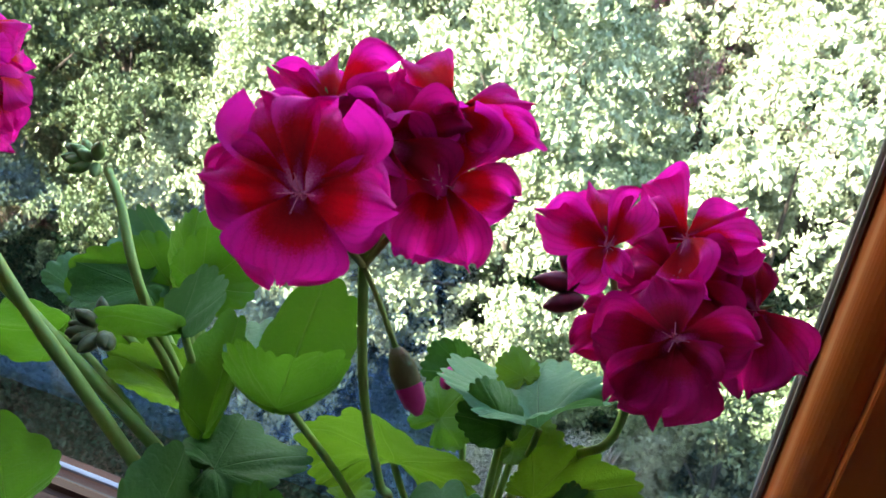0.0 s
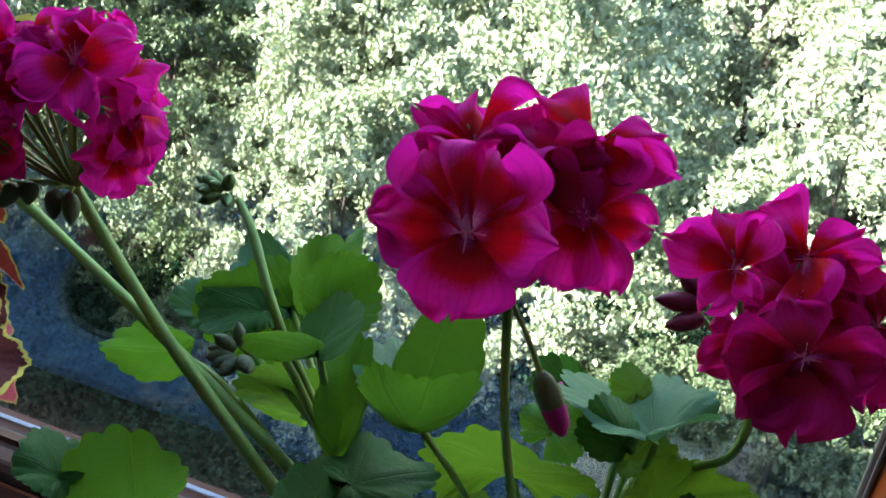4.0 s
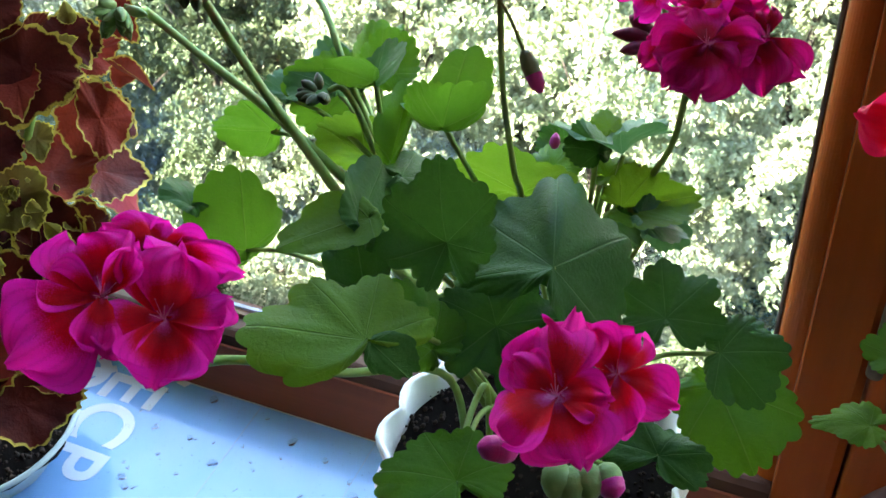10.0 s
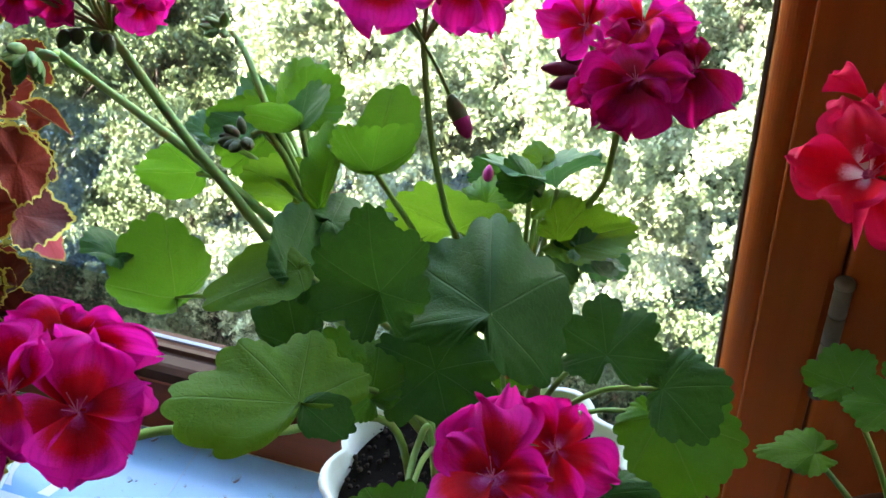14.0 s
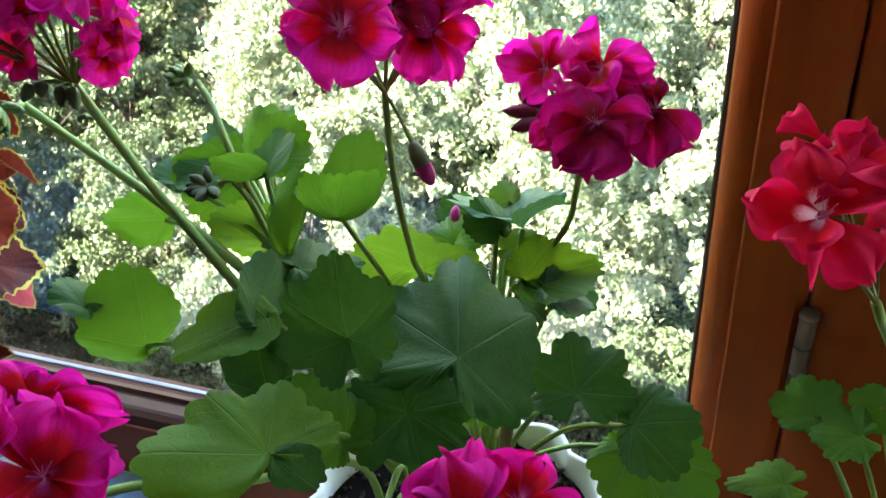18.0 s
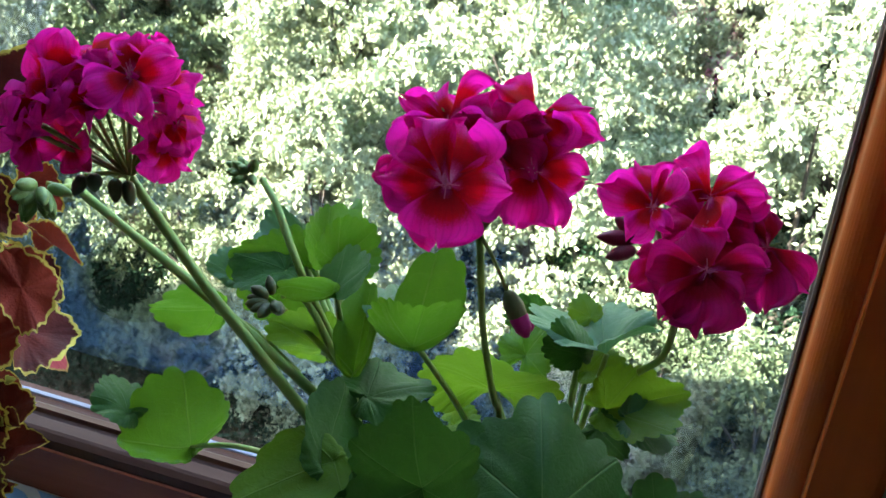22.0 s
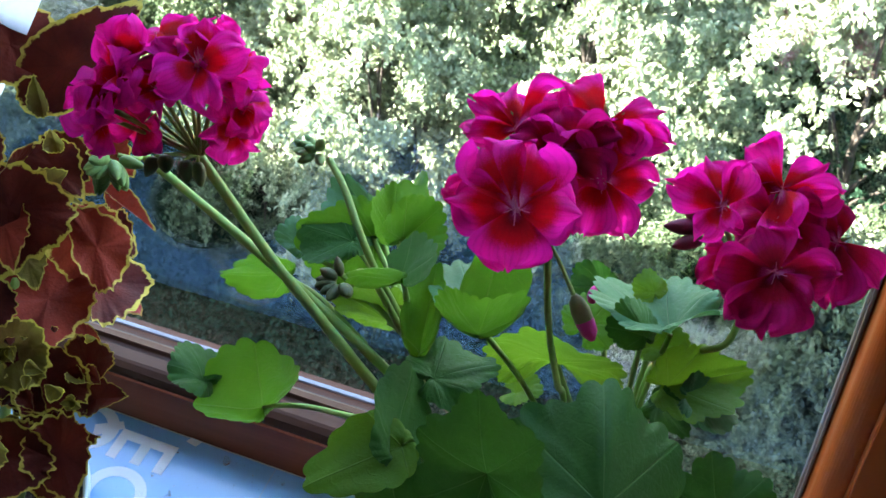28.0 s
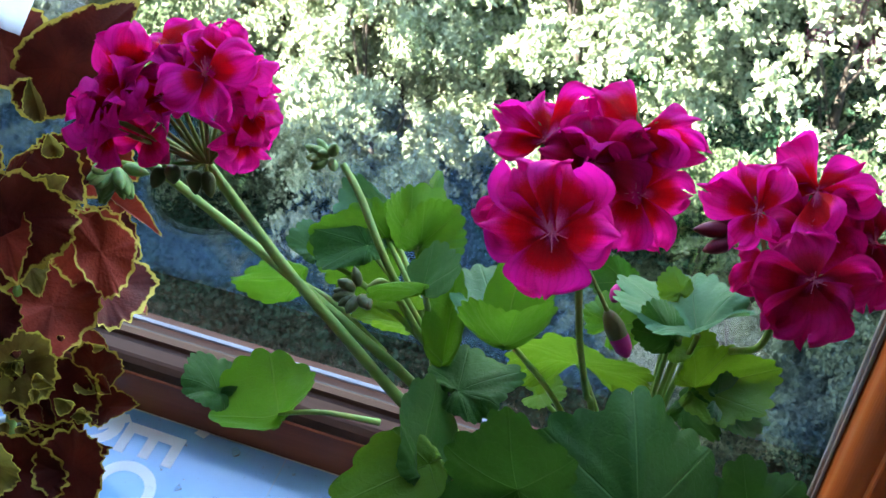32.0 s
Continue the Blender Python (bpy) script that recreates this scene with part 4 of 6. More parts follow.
def flower_pot(base, r, h, material, label, scallop=0.0, foot=0.72):
    pot = thing("flower_pot", base, label, "flower pot")
    t = 0.0045
    prof = [(r * foot - 0.004, 0.0), (r * foot, 0.002), (r * (foot + (1 - foot) * 0.55), h * 0.55), (r * 0.97, h * 0.90), (r, h - 0.003), (r - 0.001, h), (r - t, h - 0.001), (r - t - 0.001, h * 0.9),
            (r * 0.93 - t, h * 0.80)]
    bm = lathe(prof, 96, (lambda a, k: 1 + scallop * (abs(math.sin(7 * a)) - 0.4) * (1.0 if 3 <= k <= 6 else 0.35)) if scallop else None)
    bmesh.ops.translate(bm, vec=base, verts=bm.verts)
    part("pot_body", bm, material, pot)
    bm = bmesh.new()
    rings = []
    rs = [0.0, 0.25, 0.5, 0.7, 0.85, 0.955]
    for q in rs:
        rings.append([bm.verts.new(Vector(base) + Vector((q * r * math.cos(a), q * r * math.sin(a), h * 0.90 + 0.006 * noise.noise(Vector((q * 6 * math.cos(a), q * 6 * math.sin(a), r * 50))) - (0.004 if q > 0.9 else 0))))
                      for a in [2 * math.pi * k / 48 for k in range(48)]])
    for r0, r1 in zip(rings, rings[1:]):
        for k in range(48):
            bm.faces.new((r0[k], r0[(k + 1) % 48], r1[(k + 1) % 48], r1[k]))
    soil = part("soil", bm, EARTH, pot, "dark crumbly potting soil")
    bm = bmesh.new()
    rng = random.Random(int(r * 1e4))
    for k in range(900):
        q, a = r * 0.93 * math.sqrt(rng.random()), rng.uniform(0, 6.283)
        s = rng.uniform(0.0005, 0.0023)
        made = bmesh.ops.create_icosphere(bm, subdivisions=1, radius=s)
        for v in made["verts"]:
            v.co = v.co * rng.uniform(0.7, 1.2) + Vector(base) + Vector((q * math.cos(a), q * math.sin(a), h * 0.90 + 0.002))
    tagged(part("crumb_layer", bm, CRUMB, soil), kind="stuff")
    return pot


flower_pot((0.140, -0.165, 0.0002), 0.094, 0.190, POT_WHITE, "white scalloped flower pot standing on the blue board", 0.09)
main = thing("pelargonium", (0.140, -0.165, 0.172), "pelargonium with magenta and red flowers and round green leaves", "pelargonium")

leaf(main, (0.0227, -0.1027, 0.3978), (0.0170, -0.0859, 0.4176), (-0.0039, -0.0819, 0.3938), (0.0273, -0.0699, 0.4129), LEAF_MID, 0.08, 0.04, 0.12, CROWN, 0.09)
leaf(main, (0.0447, -0.1416, 0.4147), (0.0454, -0.1218, 0.4313), (0.0337, -0.1320, 0.4218), (0.0668, -0.1424, 0.4368), LEAF_SKY_SHEEN, 0.05, 0.03, 0.05, CROWN, 0.12, 0.3)
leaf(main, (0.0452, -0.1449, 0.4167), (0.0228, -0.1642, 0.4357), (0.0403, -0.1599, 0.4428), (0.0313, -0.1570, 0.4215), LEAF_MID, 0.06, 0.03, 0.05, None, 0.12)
leaf(main, (-0.0033, -0.0762, 0.3643), (-0.0334, -0.0531, 0.3809), (-0.0418, -0.0761, 0.3866), (-0.0144, -0.0659, 0.3866), LEAF_SKY_SHEEN, 0.08, 0.05, 0.12, CROWN, 0.1)
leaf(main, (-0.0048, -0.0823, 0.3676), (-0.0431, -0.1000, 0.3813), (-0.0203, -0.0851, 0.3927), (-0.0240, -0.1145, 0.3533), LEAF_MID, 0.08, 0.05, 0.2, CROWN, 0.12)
leaf(main, (-0.0384, -0.1043, 0.3693), (-0.0529, -0.1047, 0.3777), (-0.0506, -0.0936, 0.3788), (-0.0410, -0.1112, 0.3714), LEAF_SKY_SHEEN, 0.08, 0.05, 0.4, CROWN, 0.1)
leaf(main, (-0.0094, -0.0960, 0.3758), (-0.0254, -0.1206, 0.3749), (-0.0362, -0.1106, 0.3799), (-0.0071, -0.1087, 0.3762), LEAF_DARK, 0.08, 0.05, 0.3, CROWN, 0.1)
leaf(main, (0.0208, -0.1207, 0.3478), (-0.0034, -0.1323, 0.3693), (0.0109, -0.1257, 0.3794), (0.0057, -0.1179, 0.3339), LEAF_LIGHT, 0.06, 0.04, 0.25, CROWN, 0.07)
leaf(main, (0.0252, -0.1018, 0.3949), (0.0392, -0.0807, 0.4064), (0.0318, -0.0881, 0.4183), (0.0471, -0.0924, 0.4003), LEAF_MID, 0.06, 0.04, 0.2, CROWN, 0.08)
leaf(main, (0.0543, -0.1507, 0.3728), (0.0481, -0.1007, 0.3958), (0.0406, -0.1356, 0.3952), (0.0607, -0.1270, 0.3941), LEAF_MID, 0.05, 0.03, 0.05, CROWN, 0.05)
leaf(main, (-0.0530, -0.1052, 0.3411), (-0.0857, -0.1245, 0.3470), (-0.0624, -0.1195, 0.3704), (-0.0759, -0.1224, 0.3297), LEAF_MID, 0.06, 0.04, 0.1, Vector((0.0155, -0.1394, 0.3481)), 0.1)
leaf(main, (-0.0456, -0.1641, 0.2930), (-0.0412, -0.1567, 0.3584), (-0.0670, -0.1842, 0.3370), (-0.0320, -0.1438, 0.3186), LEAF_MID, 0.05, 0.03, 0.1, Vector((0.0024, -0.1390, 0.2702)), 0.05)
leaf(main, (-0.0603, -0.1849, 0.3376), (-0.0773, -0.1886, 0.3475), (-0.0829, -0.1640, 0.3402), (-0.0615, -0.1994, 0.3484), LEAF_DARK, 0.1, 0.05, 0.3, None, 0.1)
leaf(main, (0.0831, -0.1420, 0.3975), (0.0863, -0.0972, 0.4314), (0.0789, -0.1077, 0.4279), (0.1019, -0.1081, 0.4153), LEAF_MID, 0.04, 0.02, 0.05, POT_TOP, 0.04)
leaf(main, (0.0825, -0.1425, 0.3971), (0.0506, -0.0919, 0.3760), (0.0585, -0.1391, 0.4010), (0.0709, -0.0966, 0.3887), LEAF_SKY_SHEEN, 0.04, 0.02, 0.05, None, 0.05)
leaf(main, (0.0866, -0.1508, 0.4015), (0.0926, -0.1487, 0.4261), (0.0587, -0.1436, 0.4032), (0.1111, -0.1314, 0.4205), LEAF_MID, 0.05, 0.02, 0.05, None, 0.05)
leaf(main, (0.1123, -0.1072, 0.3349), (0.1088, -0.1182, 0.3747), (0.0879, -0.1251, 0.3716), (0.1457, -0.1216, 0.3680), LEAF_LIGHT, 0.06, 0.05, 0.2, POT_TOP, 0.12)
leaf(main, (0.1648, -0.0886, 0.3619), (0.1556, -0.0484, 0.3589), (0.1302, -0.0480, 0.3409), (0.1866, -0.0681, 0.3717), LEAF_SKY_SHEEN, 0.05, 0.05, 0.4, POT_TOP, 0.16, heel=(0.1594, -0.1112, 0.3805))
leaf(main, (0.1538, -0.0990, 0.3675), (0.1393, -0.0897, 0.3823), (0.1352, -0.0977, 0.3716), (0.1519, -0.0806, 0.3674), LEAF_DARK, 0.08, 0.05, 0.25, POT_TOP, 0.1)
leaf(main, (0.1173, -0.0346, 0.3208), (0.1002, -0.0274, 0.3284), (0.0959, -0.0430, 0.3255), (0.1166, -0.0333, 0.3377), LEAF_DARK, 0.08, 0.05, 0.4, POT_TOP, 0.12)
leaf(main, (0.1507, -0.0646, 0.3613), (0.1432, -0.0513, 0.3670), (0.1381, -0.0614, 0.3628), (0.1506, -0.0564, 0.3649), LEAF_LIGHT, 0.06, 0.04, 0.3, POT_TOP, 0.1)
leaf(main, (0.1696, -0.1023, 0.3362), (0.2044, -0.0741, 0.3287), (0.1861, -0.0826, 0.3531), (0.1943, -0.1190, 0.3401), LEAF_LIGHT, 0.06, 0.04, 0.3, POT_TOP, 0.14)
leaf(main, (0.1819, -0.1067, 0.3346), (0.2078, -0.1031, 0.3253), (0.2015, -0.0953, 0.3301), (0.1918, -0.1241, 0.3398), LEAF_SKY_SHEEN, 0.06, 0.04, 0.2, None, 0.12)
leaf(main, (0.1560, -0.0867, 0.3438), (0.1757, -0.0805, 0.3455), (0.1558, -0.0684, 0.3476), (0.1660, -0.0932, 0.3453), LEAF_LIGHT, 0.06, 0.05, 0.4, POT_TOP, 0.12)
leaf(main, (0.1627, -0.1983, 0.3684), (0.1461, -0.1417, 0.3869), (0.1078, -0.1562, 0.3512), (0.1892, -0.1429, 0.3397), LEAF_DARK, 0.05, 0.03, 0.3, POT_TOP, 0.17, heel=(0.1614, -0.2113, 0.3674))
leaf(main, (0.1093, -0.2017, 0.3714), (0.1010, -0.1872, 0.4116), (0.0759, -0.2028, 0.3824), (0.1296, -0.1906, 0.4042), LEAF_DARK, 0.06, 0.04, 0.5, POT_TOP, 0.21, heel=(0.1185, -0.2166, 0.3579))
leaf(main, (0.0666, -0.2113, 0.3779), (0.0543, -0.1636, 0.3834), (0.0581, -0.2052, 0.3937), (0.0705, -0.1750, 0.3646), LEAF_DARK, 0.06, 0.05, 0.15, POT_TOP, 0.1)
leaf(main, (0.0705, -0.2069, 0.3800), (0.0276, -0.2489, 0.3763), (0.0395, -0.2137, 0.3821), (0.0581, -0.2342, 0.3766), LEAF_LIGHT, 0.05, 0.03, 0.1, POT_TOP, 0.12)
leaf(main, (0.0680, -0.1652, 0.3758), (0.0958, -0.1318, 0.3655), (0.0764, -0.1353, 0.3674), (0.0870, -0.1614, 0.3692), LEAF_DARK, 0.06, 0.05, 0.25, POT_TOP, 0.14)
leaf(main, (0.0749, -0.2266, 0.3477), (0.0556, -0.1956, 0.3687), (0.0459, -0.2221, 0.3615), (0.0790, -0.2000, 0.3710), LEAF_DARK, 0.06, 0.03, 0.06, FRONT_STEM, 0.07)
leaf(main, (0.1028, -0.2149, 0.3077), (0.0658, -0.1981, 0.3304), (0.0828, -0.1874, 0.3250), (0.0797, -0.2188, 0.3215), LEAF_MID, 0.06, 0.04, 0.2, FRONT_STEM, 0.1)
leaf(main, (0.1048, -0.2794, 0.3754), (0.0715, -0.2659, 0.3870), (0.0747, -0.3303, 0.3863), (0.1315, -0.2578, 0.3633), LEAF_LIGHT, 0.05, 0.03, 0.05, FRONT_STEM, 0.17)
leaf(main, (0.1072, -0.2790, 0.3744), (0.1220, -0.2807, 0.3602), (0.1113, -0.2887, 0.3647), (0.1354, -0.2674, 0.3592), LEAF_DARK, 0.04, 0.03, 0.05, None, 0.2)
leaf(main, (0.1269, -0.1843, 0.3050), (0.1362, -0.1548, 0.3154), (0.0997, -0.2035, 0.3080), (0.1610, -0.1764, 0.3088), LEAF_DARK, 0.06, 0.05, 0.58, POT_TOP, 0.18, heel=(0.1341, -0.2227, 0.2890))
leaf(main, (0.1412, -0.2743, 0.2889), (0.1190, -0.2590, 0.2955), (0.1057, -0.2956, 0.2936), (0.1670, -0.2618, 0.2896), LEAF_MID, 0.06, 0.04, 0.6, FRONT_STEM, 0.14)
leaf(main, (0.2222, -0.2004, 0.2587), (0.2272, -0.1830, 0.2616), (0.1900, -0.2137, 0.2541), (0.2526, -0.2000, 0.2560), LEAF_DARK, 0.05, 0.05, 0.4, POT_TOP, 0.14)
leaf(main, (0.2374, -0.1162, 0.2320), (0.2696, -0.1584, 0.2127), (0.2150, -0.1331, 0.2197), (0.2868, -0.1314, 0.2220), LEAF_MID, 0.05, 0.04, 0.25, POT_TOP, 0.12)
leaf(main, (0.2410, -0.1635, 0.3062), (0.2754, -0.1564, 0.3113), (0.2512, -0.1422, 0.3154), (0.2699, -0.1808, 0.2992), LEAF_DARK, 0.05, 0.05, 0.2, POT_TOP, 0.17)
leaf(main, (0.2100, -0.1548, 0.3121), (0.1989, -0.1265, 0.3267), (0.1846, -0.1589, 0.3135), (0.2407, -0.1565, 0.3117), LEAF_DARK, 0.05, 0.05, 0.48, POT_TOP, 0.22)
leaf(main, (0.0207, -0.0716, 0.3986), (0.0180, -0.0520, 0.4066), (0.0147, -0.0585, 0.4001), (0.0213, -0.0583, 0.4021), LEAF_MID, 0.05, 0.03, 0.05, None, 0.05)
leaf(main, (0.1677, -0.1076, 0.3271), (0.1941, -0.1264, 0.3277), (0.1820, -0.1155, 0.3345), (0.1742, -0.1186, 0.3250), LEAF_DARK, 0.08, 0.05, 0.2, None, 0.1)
leaf(main, (0.1844, -0.0778, 0.3152), (0.2042, -0.0711, 0.2980), (0.1817, -0.0910, 0.3070), (0.1891, -0.0664, 0.3250), LEAF_SKY_SHEEN, 0.06, 0.05, 0.55, POT_TOP)
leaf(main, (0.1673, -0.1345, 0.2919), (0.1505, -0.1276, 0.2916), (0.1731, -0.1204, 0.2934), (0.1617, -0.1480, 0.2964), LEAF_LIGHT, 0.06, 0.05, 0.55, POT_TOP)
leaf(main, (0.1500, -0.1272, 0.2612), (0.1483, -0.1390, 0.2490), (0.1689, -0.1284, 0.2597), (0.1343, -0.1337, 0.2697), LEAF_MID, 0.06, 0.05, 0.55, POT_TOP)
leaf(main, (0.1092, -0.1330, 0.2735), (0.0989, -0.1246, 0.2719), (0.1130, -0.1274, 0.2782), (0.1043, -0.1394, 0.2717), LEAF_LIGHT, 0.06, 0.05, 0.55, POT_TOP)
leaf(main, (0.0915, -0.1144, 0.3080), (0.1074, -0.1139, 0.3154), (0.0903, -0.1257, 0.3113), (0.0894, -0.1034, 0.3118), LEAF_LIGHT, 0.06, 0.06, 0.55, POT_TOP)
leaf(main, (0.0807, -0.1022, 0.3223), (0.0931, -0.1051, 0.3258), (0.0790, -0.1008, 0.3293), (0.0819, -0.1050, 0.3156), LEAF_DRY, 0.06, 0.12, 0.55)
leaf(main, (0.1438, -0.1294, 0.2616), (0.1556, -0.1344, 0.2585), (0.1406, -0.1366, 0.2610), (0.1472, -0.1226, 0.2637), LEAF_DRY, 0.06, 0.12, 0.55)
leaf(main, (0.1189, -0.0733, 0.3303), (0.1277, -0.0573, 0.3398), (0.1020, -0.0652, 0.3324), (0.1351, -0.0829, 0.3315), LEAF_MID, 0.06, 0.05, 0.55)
stalk(main, ((0.1400, -0.1650, 0.1720), (0.1279, -0.1450, 0.3449), (0.1260, -0.1526, 0.3841), (0.1230, -0.1580, 0.4339), (0.1191, -0.1492, 0.4762)), [0.0026, 0.0018, 0.0016, 0.0015, 0.0016])
stalk(main, ((0.1500, -0.1450, 0.1720), (0.1511, -0.0652, 0.2743), (0.1632, -0.0594, 0.3062), (0.1825, -0.0865, 0.3531), (0.1941, -0.1026, 0.3846), (0.1978, -0.0997, 0.4125)), [0.0026, 0.0022, 0.0019, 0.0018, 0.0017, 0.0018])
stalk(main, ((0.1300, -0.1550, 0.1720), (0.0716, -0.1500, 0.2720), (0.0521, -0.1568, 0.3045), (0.0252, -0.1547, 0.3393), (-0.0037, -0.1473, 0.3714), (-0.0317, -0.1390, 0.3996), (-0.0740, -0.1209, 0.4403)), [0.0036, 0.0035, 0.0033, 0.0031, 0.0029, 0.0028, 0.0027])
stalk(main, ((0.0439, -0.1474, 0.3263), (0.0206, -0.1433, 0.3461), (-0.0117, -0.1357, 0.3646), (-0.0513, -0.1239, 0.3800), (-0.0972, -0.1106, 0.3954), (-0.1336, -0.1020, 0.4106)), [0.003, 0.0029, 0.0028, 0.0027, 0.0025, 0.0025])
stalk(main, ((0.0406, -0.1303, 0.3466), (0.0260, -0.1334, 0.4042), (0.0164, -0.1273, 0.4231), (0.0010, -0.1104, 0.4331), (-0.0126, -0.0982, 0.4371)), [0.0022, 0.002, 0.0019, 0.0018, 0.0018])
stalk(main, ((0.0406, -0.1303, 0.3466), (0.0357, -0.1352, 0.3668), (0.0286, -0.1362, 0.3922), (0.0205, -0.1358, 0.4041), (0.0150, -0.1412, 0.4038)), [0.0022, 0.002, 0.0019, 0.0018, 0.0016])
stalk(main, ((0.1250, -0.1500, 0.1720), (0.0476, -0.1386, 0.2799), (0.0412, -0.1320, 0.3212), (0.0406, -0.1303, 0.3466)), [0.0058, 0.0052, 0.0046, 0.0036], STEM, name='main_stem')
stalk(main, ((0.1600, -0.1500, 0.1720), (0.1646, -0.1129, 0.2703), (0.1656, -0.1112, 0.2872), (0.1638, -0.1108, 0.3039)), [0.004, 0.0035, 0.003, 0.0025], STEM_BROWN, name='main_stem')
stalk(main, ((0.1400, -0.1350, 0.1720), (0.1489, -0.1128, 0.2464), (0.1433, -0.1108, 0.2668)), [0.003, 0.0025, 0.002], STEM, name='side_stem')
stalk(main, ((0.1200, -0.1850, 0.1720), (0.1125, -0.1678, 0.2338), (0.1114, -0.1873, 0.2362), (0.1175, -0.2147, 0.2422)), [0.0022, 0.002, 0.002, 0.0018], STEM, name='side_stem')
bloom(main, (0.1170, -0.1793, 0.5220), (((0.1375, -0.1713, 0.5180), 0.95), ((0.1188, -0.1955, 0.5064), 1.2), ((0.0944, -0.1807, 0.5205), 0.95), ((0.1163, -0.1559, 0.5320), 1.05), ((0.0978, -0.1619, 0.5328), 0.8)), (0.1191, -0.1492, 0.4762), PETAL)
bloom(main, (0.1352, -0.1315, 0.4985), (((0.1551, -0.1205, 0.4916), 0.72), ((0.1149, -0.1267, 0.5081), 0.8), ((0.1351, -0.1104, 0.5108), 1.15), ((0.1322, -0.1475, 0.4824), 1), ((0.1486, -0.1397, 0.4781), 0.62)), (0.1191, -0.1492, 0.4762), PETAL)
bloom(main, (0.0969, -0.1229, 0.5072), (((0.0750, -0.1171, 0.5130), 0.55), ((0.0776, -0.1325, 0.5083), 0.55), ((0.0890, -0.1060, 0.5127), 0.95), ((0.1044, -0.0999, 0.5107), 0.95), ((0.1167, -0.1258, 0.5095), 1)), (0.1191, -0.1492, 0.4762), PETAL)
bloom(main, (0.1310, -0.1109, 0.5098), (((0.1107, -0.0956, 0.5108), 0.85), ((0.1484, -0.0959, 0.5076), 0.6), ((0.1562, -0.1077, 0.5027), 0.5), ((0.1477, -0.1194, 0.5064), 0.9), ((0.1276, -0.1263, 0.5066), 0.9)), (0.1191, -0.1492, 0.4762), PETAL)
bloom(main, (0.1017, -0.1661, 0.5192), (((0.0864, -0.1757, 0.5169), 0.62), ((0.0936, -0.1562, 0.5227), 0.8), ((0.1017, -0.1784, 0.5143), 0.8)), (0.1191, -0.1492, 0.4762), PETAL_DEEP)
bloom(main, (0.1179, -0.1292, 0.5061), (((0.0989, -0.1309, 0.5104), 1.1), ((0.1124, -0.1129, 0.5154), 1.2), ((0.1353, -0.1166, 0.5085), 1.2), ((0.1369, -0.1343, 0.4968), 1.1), ((0.1168, -0.1450, 0.4947), 1)), (0.1191, -0.1492, 0.4762), PETAL_DEEP)
bloom(main, (0.1796, -0.0951, 0.4639), (((0.1553, -0.0913, 0.4667), 0.75), ((0.1690, -0.0780, 0.4701), 1), ((0.1832, -0.0769, 0.4704), 0.8), ((0.1732, -0.1095, 0.4566), 0.8), ((0.1873, -0.1055, 0.4623), 0.7)), (0.1978, -0.0997, 0.4125), PETAL)
bloom(main, (0.2006, -0.0641, 0.4511), (((0.1826, -0.0442, 0.4545), 1.2), ((0.2159, -0.0485, 0.4536), 0.75), ((0.2258, -0.0569, 0.4515), 0.65), ((0.1793, -0.0581, 0.4516), 0.8), ((0.2104, -0.0848, 0.4483), 1)), (0.1978, -0.0997, 0.4125), PETAL)
bloom(main, (0.2072, -0.1106, 0.4474), (((0.1957, -0.0950, 0.4554), 1.15), ((0.1829, -0.1116, 0.4411), 1.2), ((0.2092, -0.1308, 0.4314), 1.25), ((0.2228, -0.1182, 0.4422), 0.9), ((0.2318, -0.1058, 0.4509), 0.8), ((0.1938, -0.1232, 0.4292), 0.7)), (0.1978, -0.0997, 0.4125), PETAL_DEEP)
bloom(main, (0.2290, -0.0709, 0.4345), (((0.2267, -0.0547, 0.4438), 0.6), ((0.2497, -0.0816, 0.4242), 0.8), ((0.2333, -0.0899, 0.4148), 0.9), ((0.2157, -0.0622, 0.4415), 0.7), ((0.2358, -0.0691, 0.4248), 0.8)), (0.1978, -0.0997, 0.4125), PETAL_DEEP)
bloom(main, (0.1872, -0.0991, 0.4411), (((0.1767, -0.1107, 0.4318), 0.8), ((0.1758, -0.0984, 0.4394), 0.9), ((0.1932, -0.1095, 0.4375), 1), ((0.2009, -0.0929, 0.4466), 0.9)), (0.1978, -0.0997, 0.4125), PETAL_DEEP)
bloom(main, (0.2011, -0.0756, 0.4419), (((0.1828, -0.0673, 0.4444), 1.1), ((0.1993, -0.0595, 0.4492), 1.1), ((0.2195, -0.0651, 0.4446), 1.1), ((0.2206, -0.0867, 0.4329), 1.1), ((0.1964, -0.0892, 0.4296), 1.1), ((0.1841, -0.0806, 0.4373), 1)), (0.1978, -0.0997, 0.4125), PETAL_DEEP)
bloom(main, (0.2161, -0.0720, 0.4328), (((0.2072, -0.0564, 0.4418), 0.9), ((0.2281, -0.0640, 0.4359), 0.9), ((0.2304, -0.0795, 0.4247), 1), ((0.2109, -0.0840, 0.4219), 0.9)), (0.1978, -0.0997, 0.4125), PETAL_DEEP)
bud(main, (0.1717, -0.0756, 0.4287), (0.1540, -0.0839, 0.4319), 0.0042, WILTED, (0.1978, -0.0997, 0.4125), name='wilted_floret')
bud(main, (0.1718, -0.0796, 0.4254), (0.1600, -0.0892, 0.4251), 0.0042, WILTED, (0.1978, -0.0997, 0.4125), name='wilted_floret')
bud(main, (0.1723, -0.0733, 0.4304), (0.1599, -0.0738, 0.4377), 0.0042, WILTED, (0.1978, -0.0997, 0.4125), name='wilted_floret')
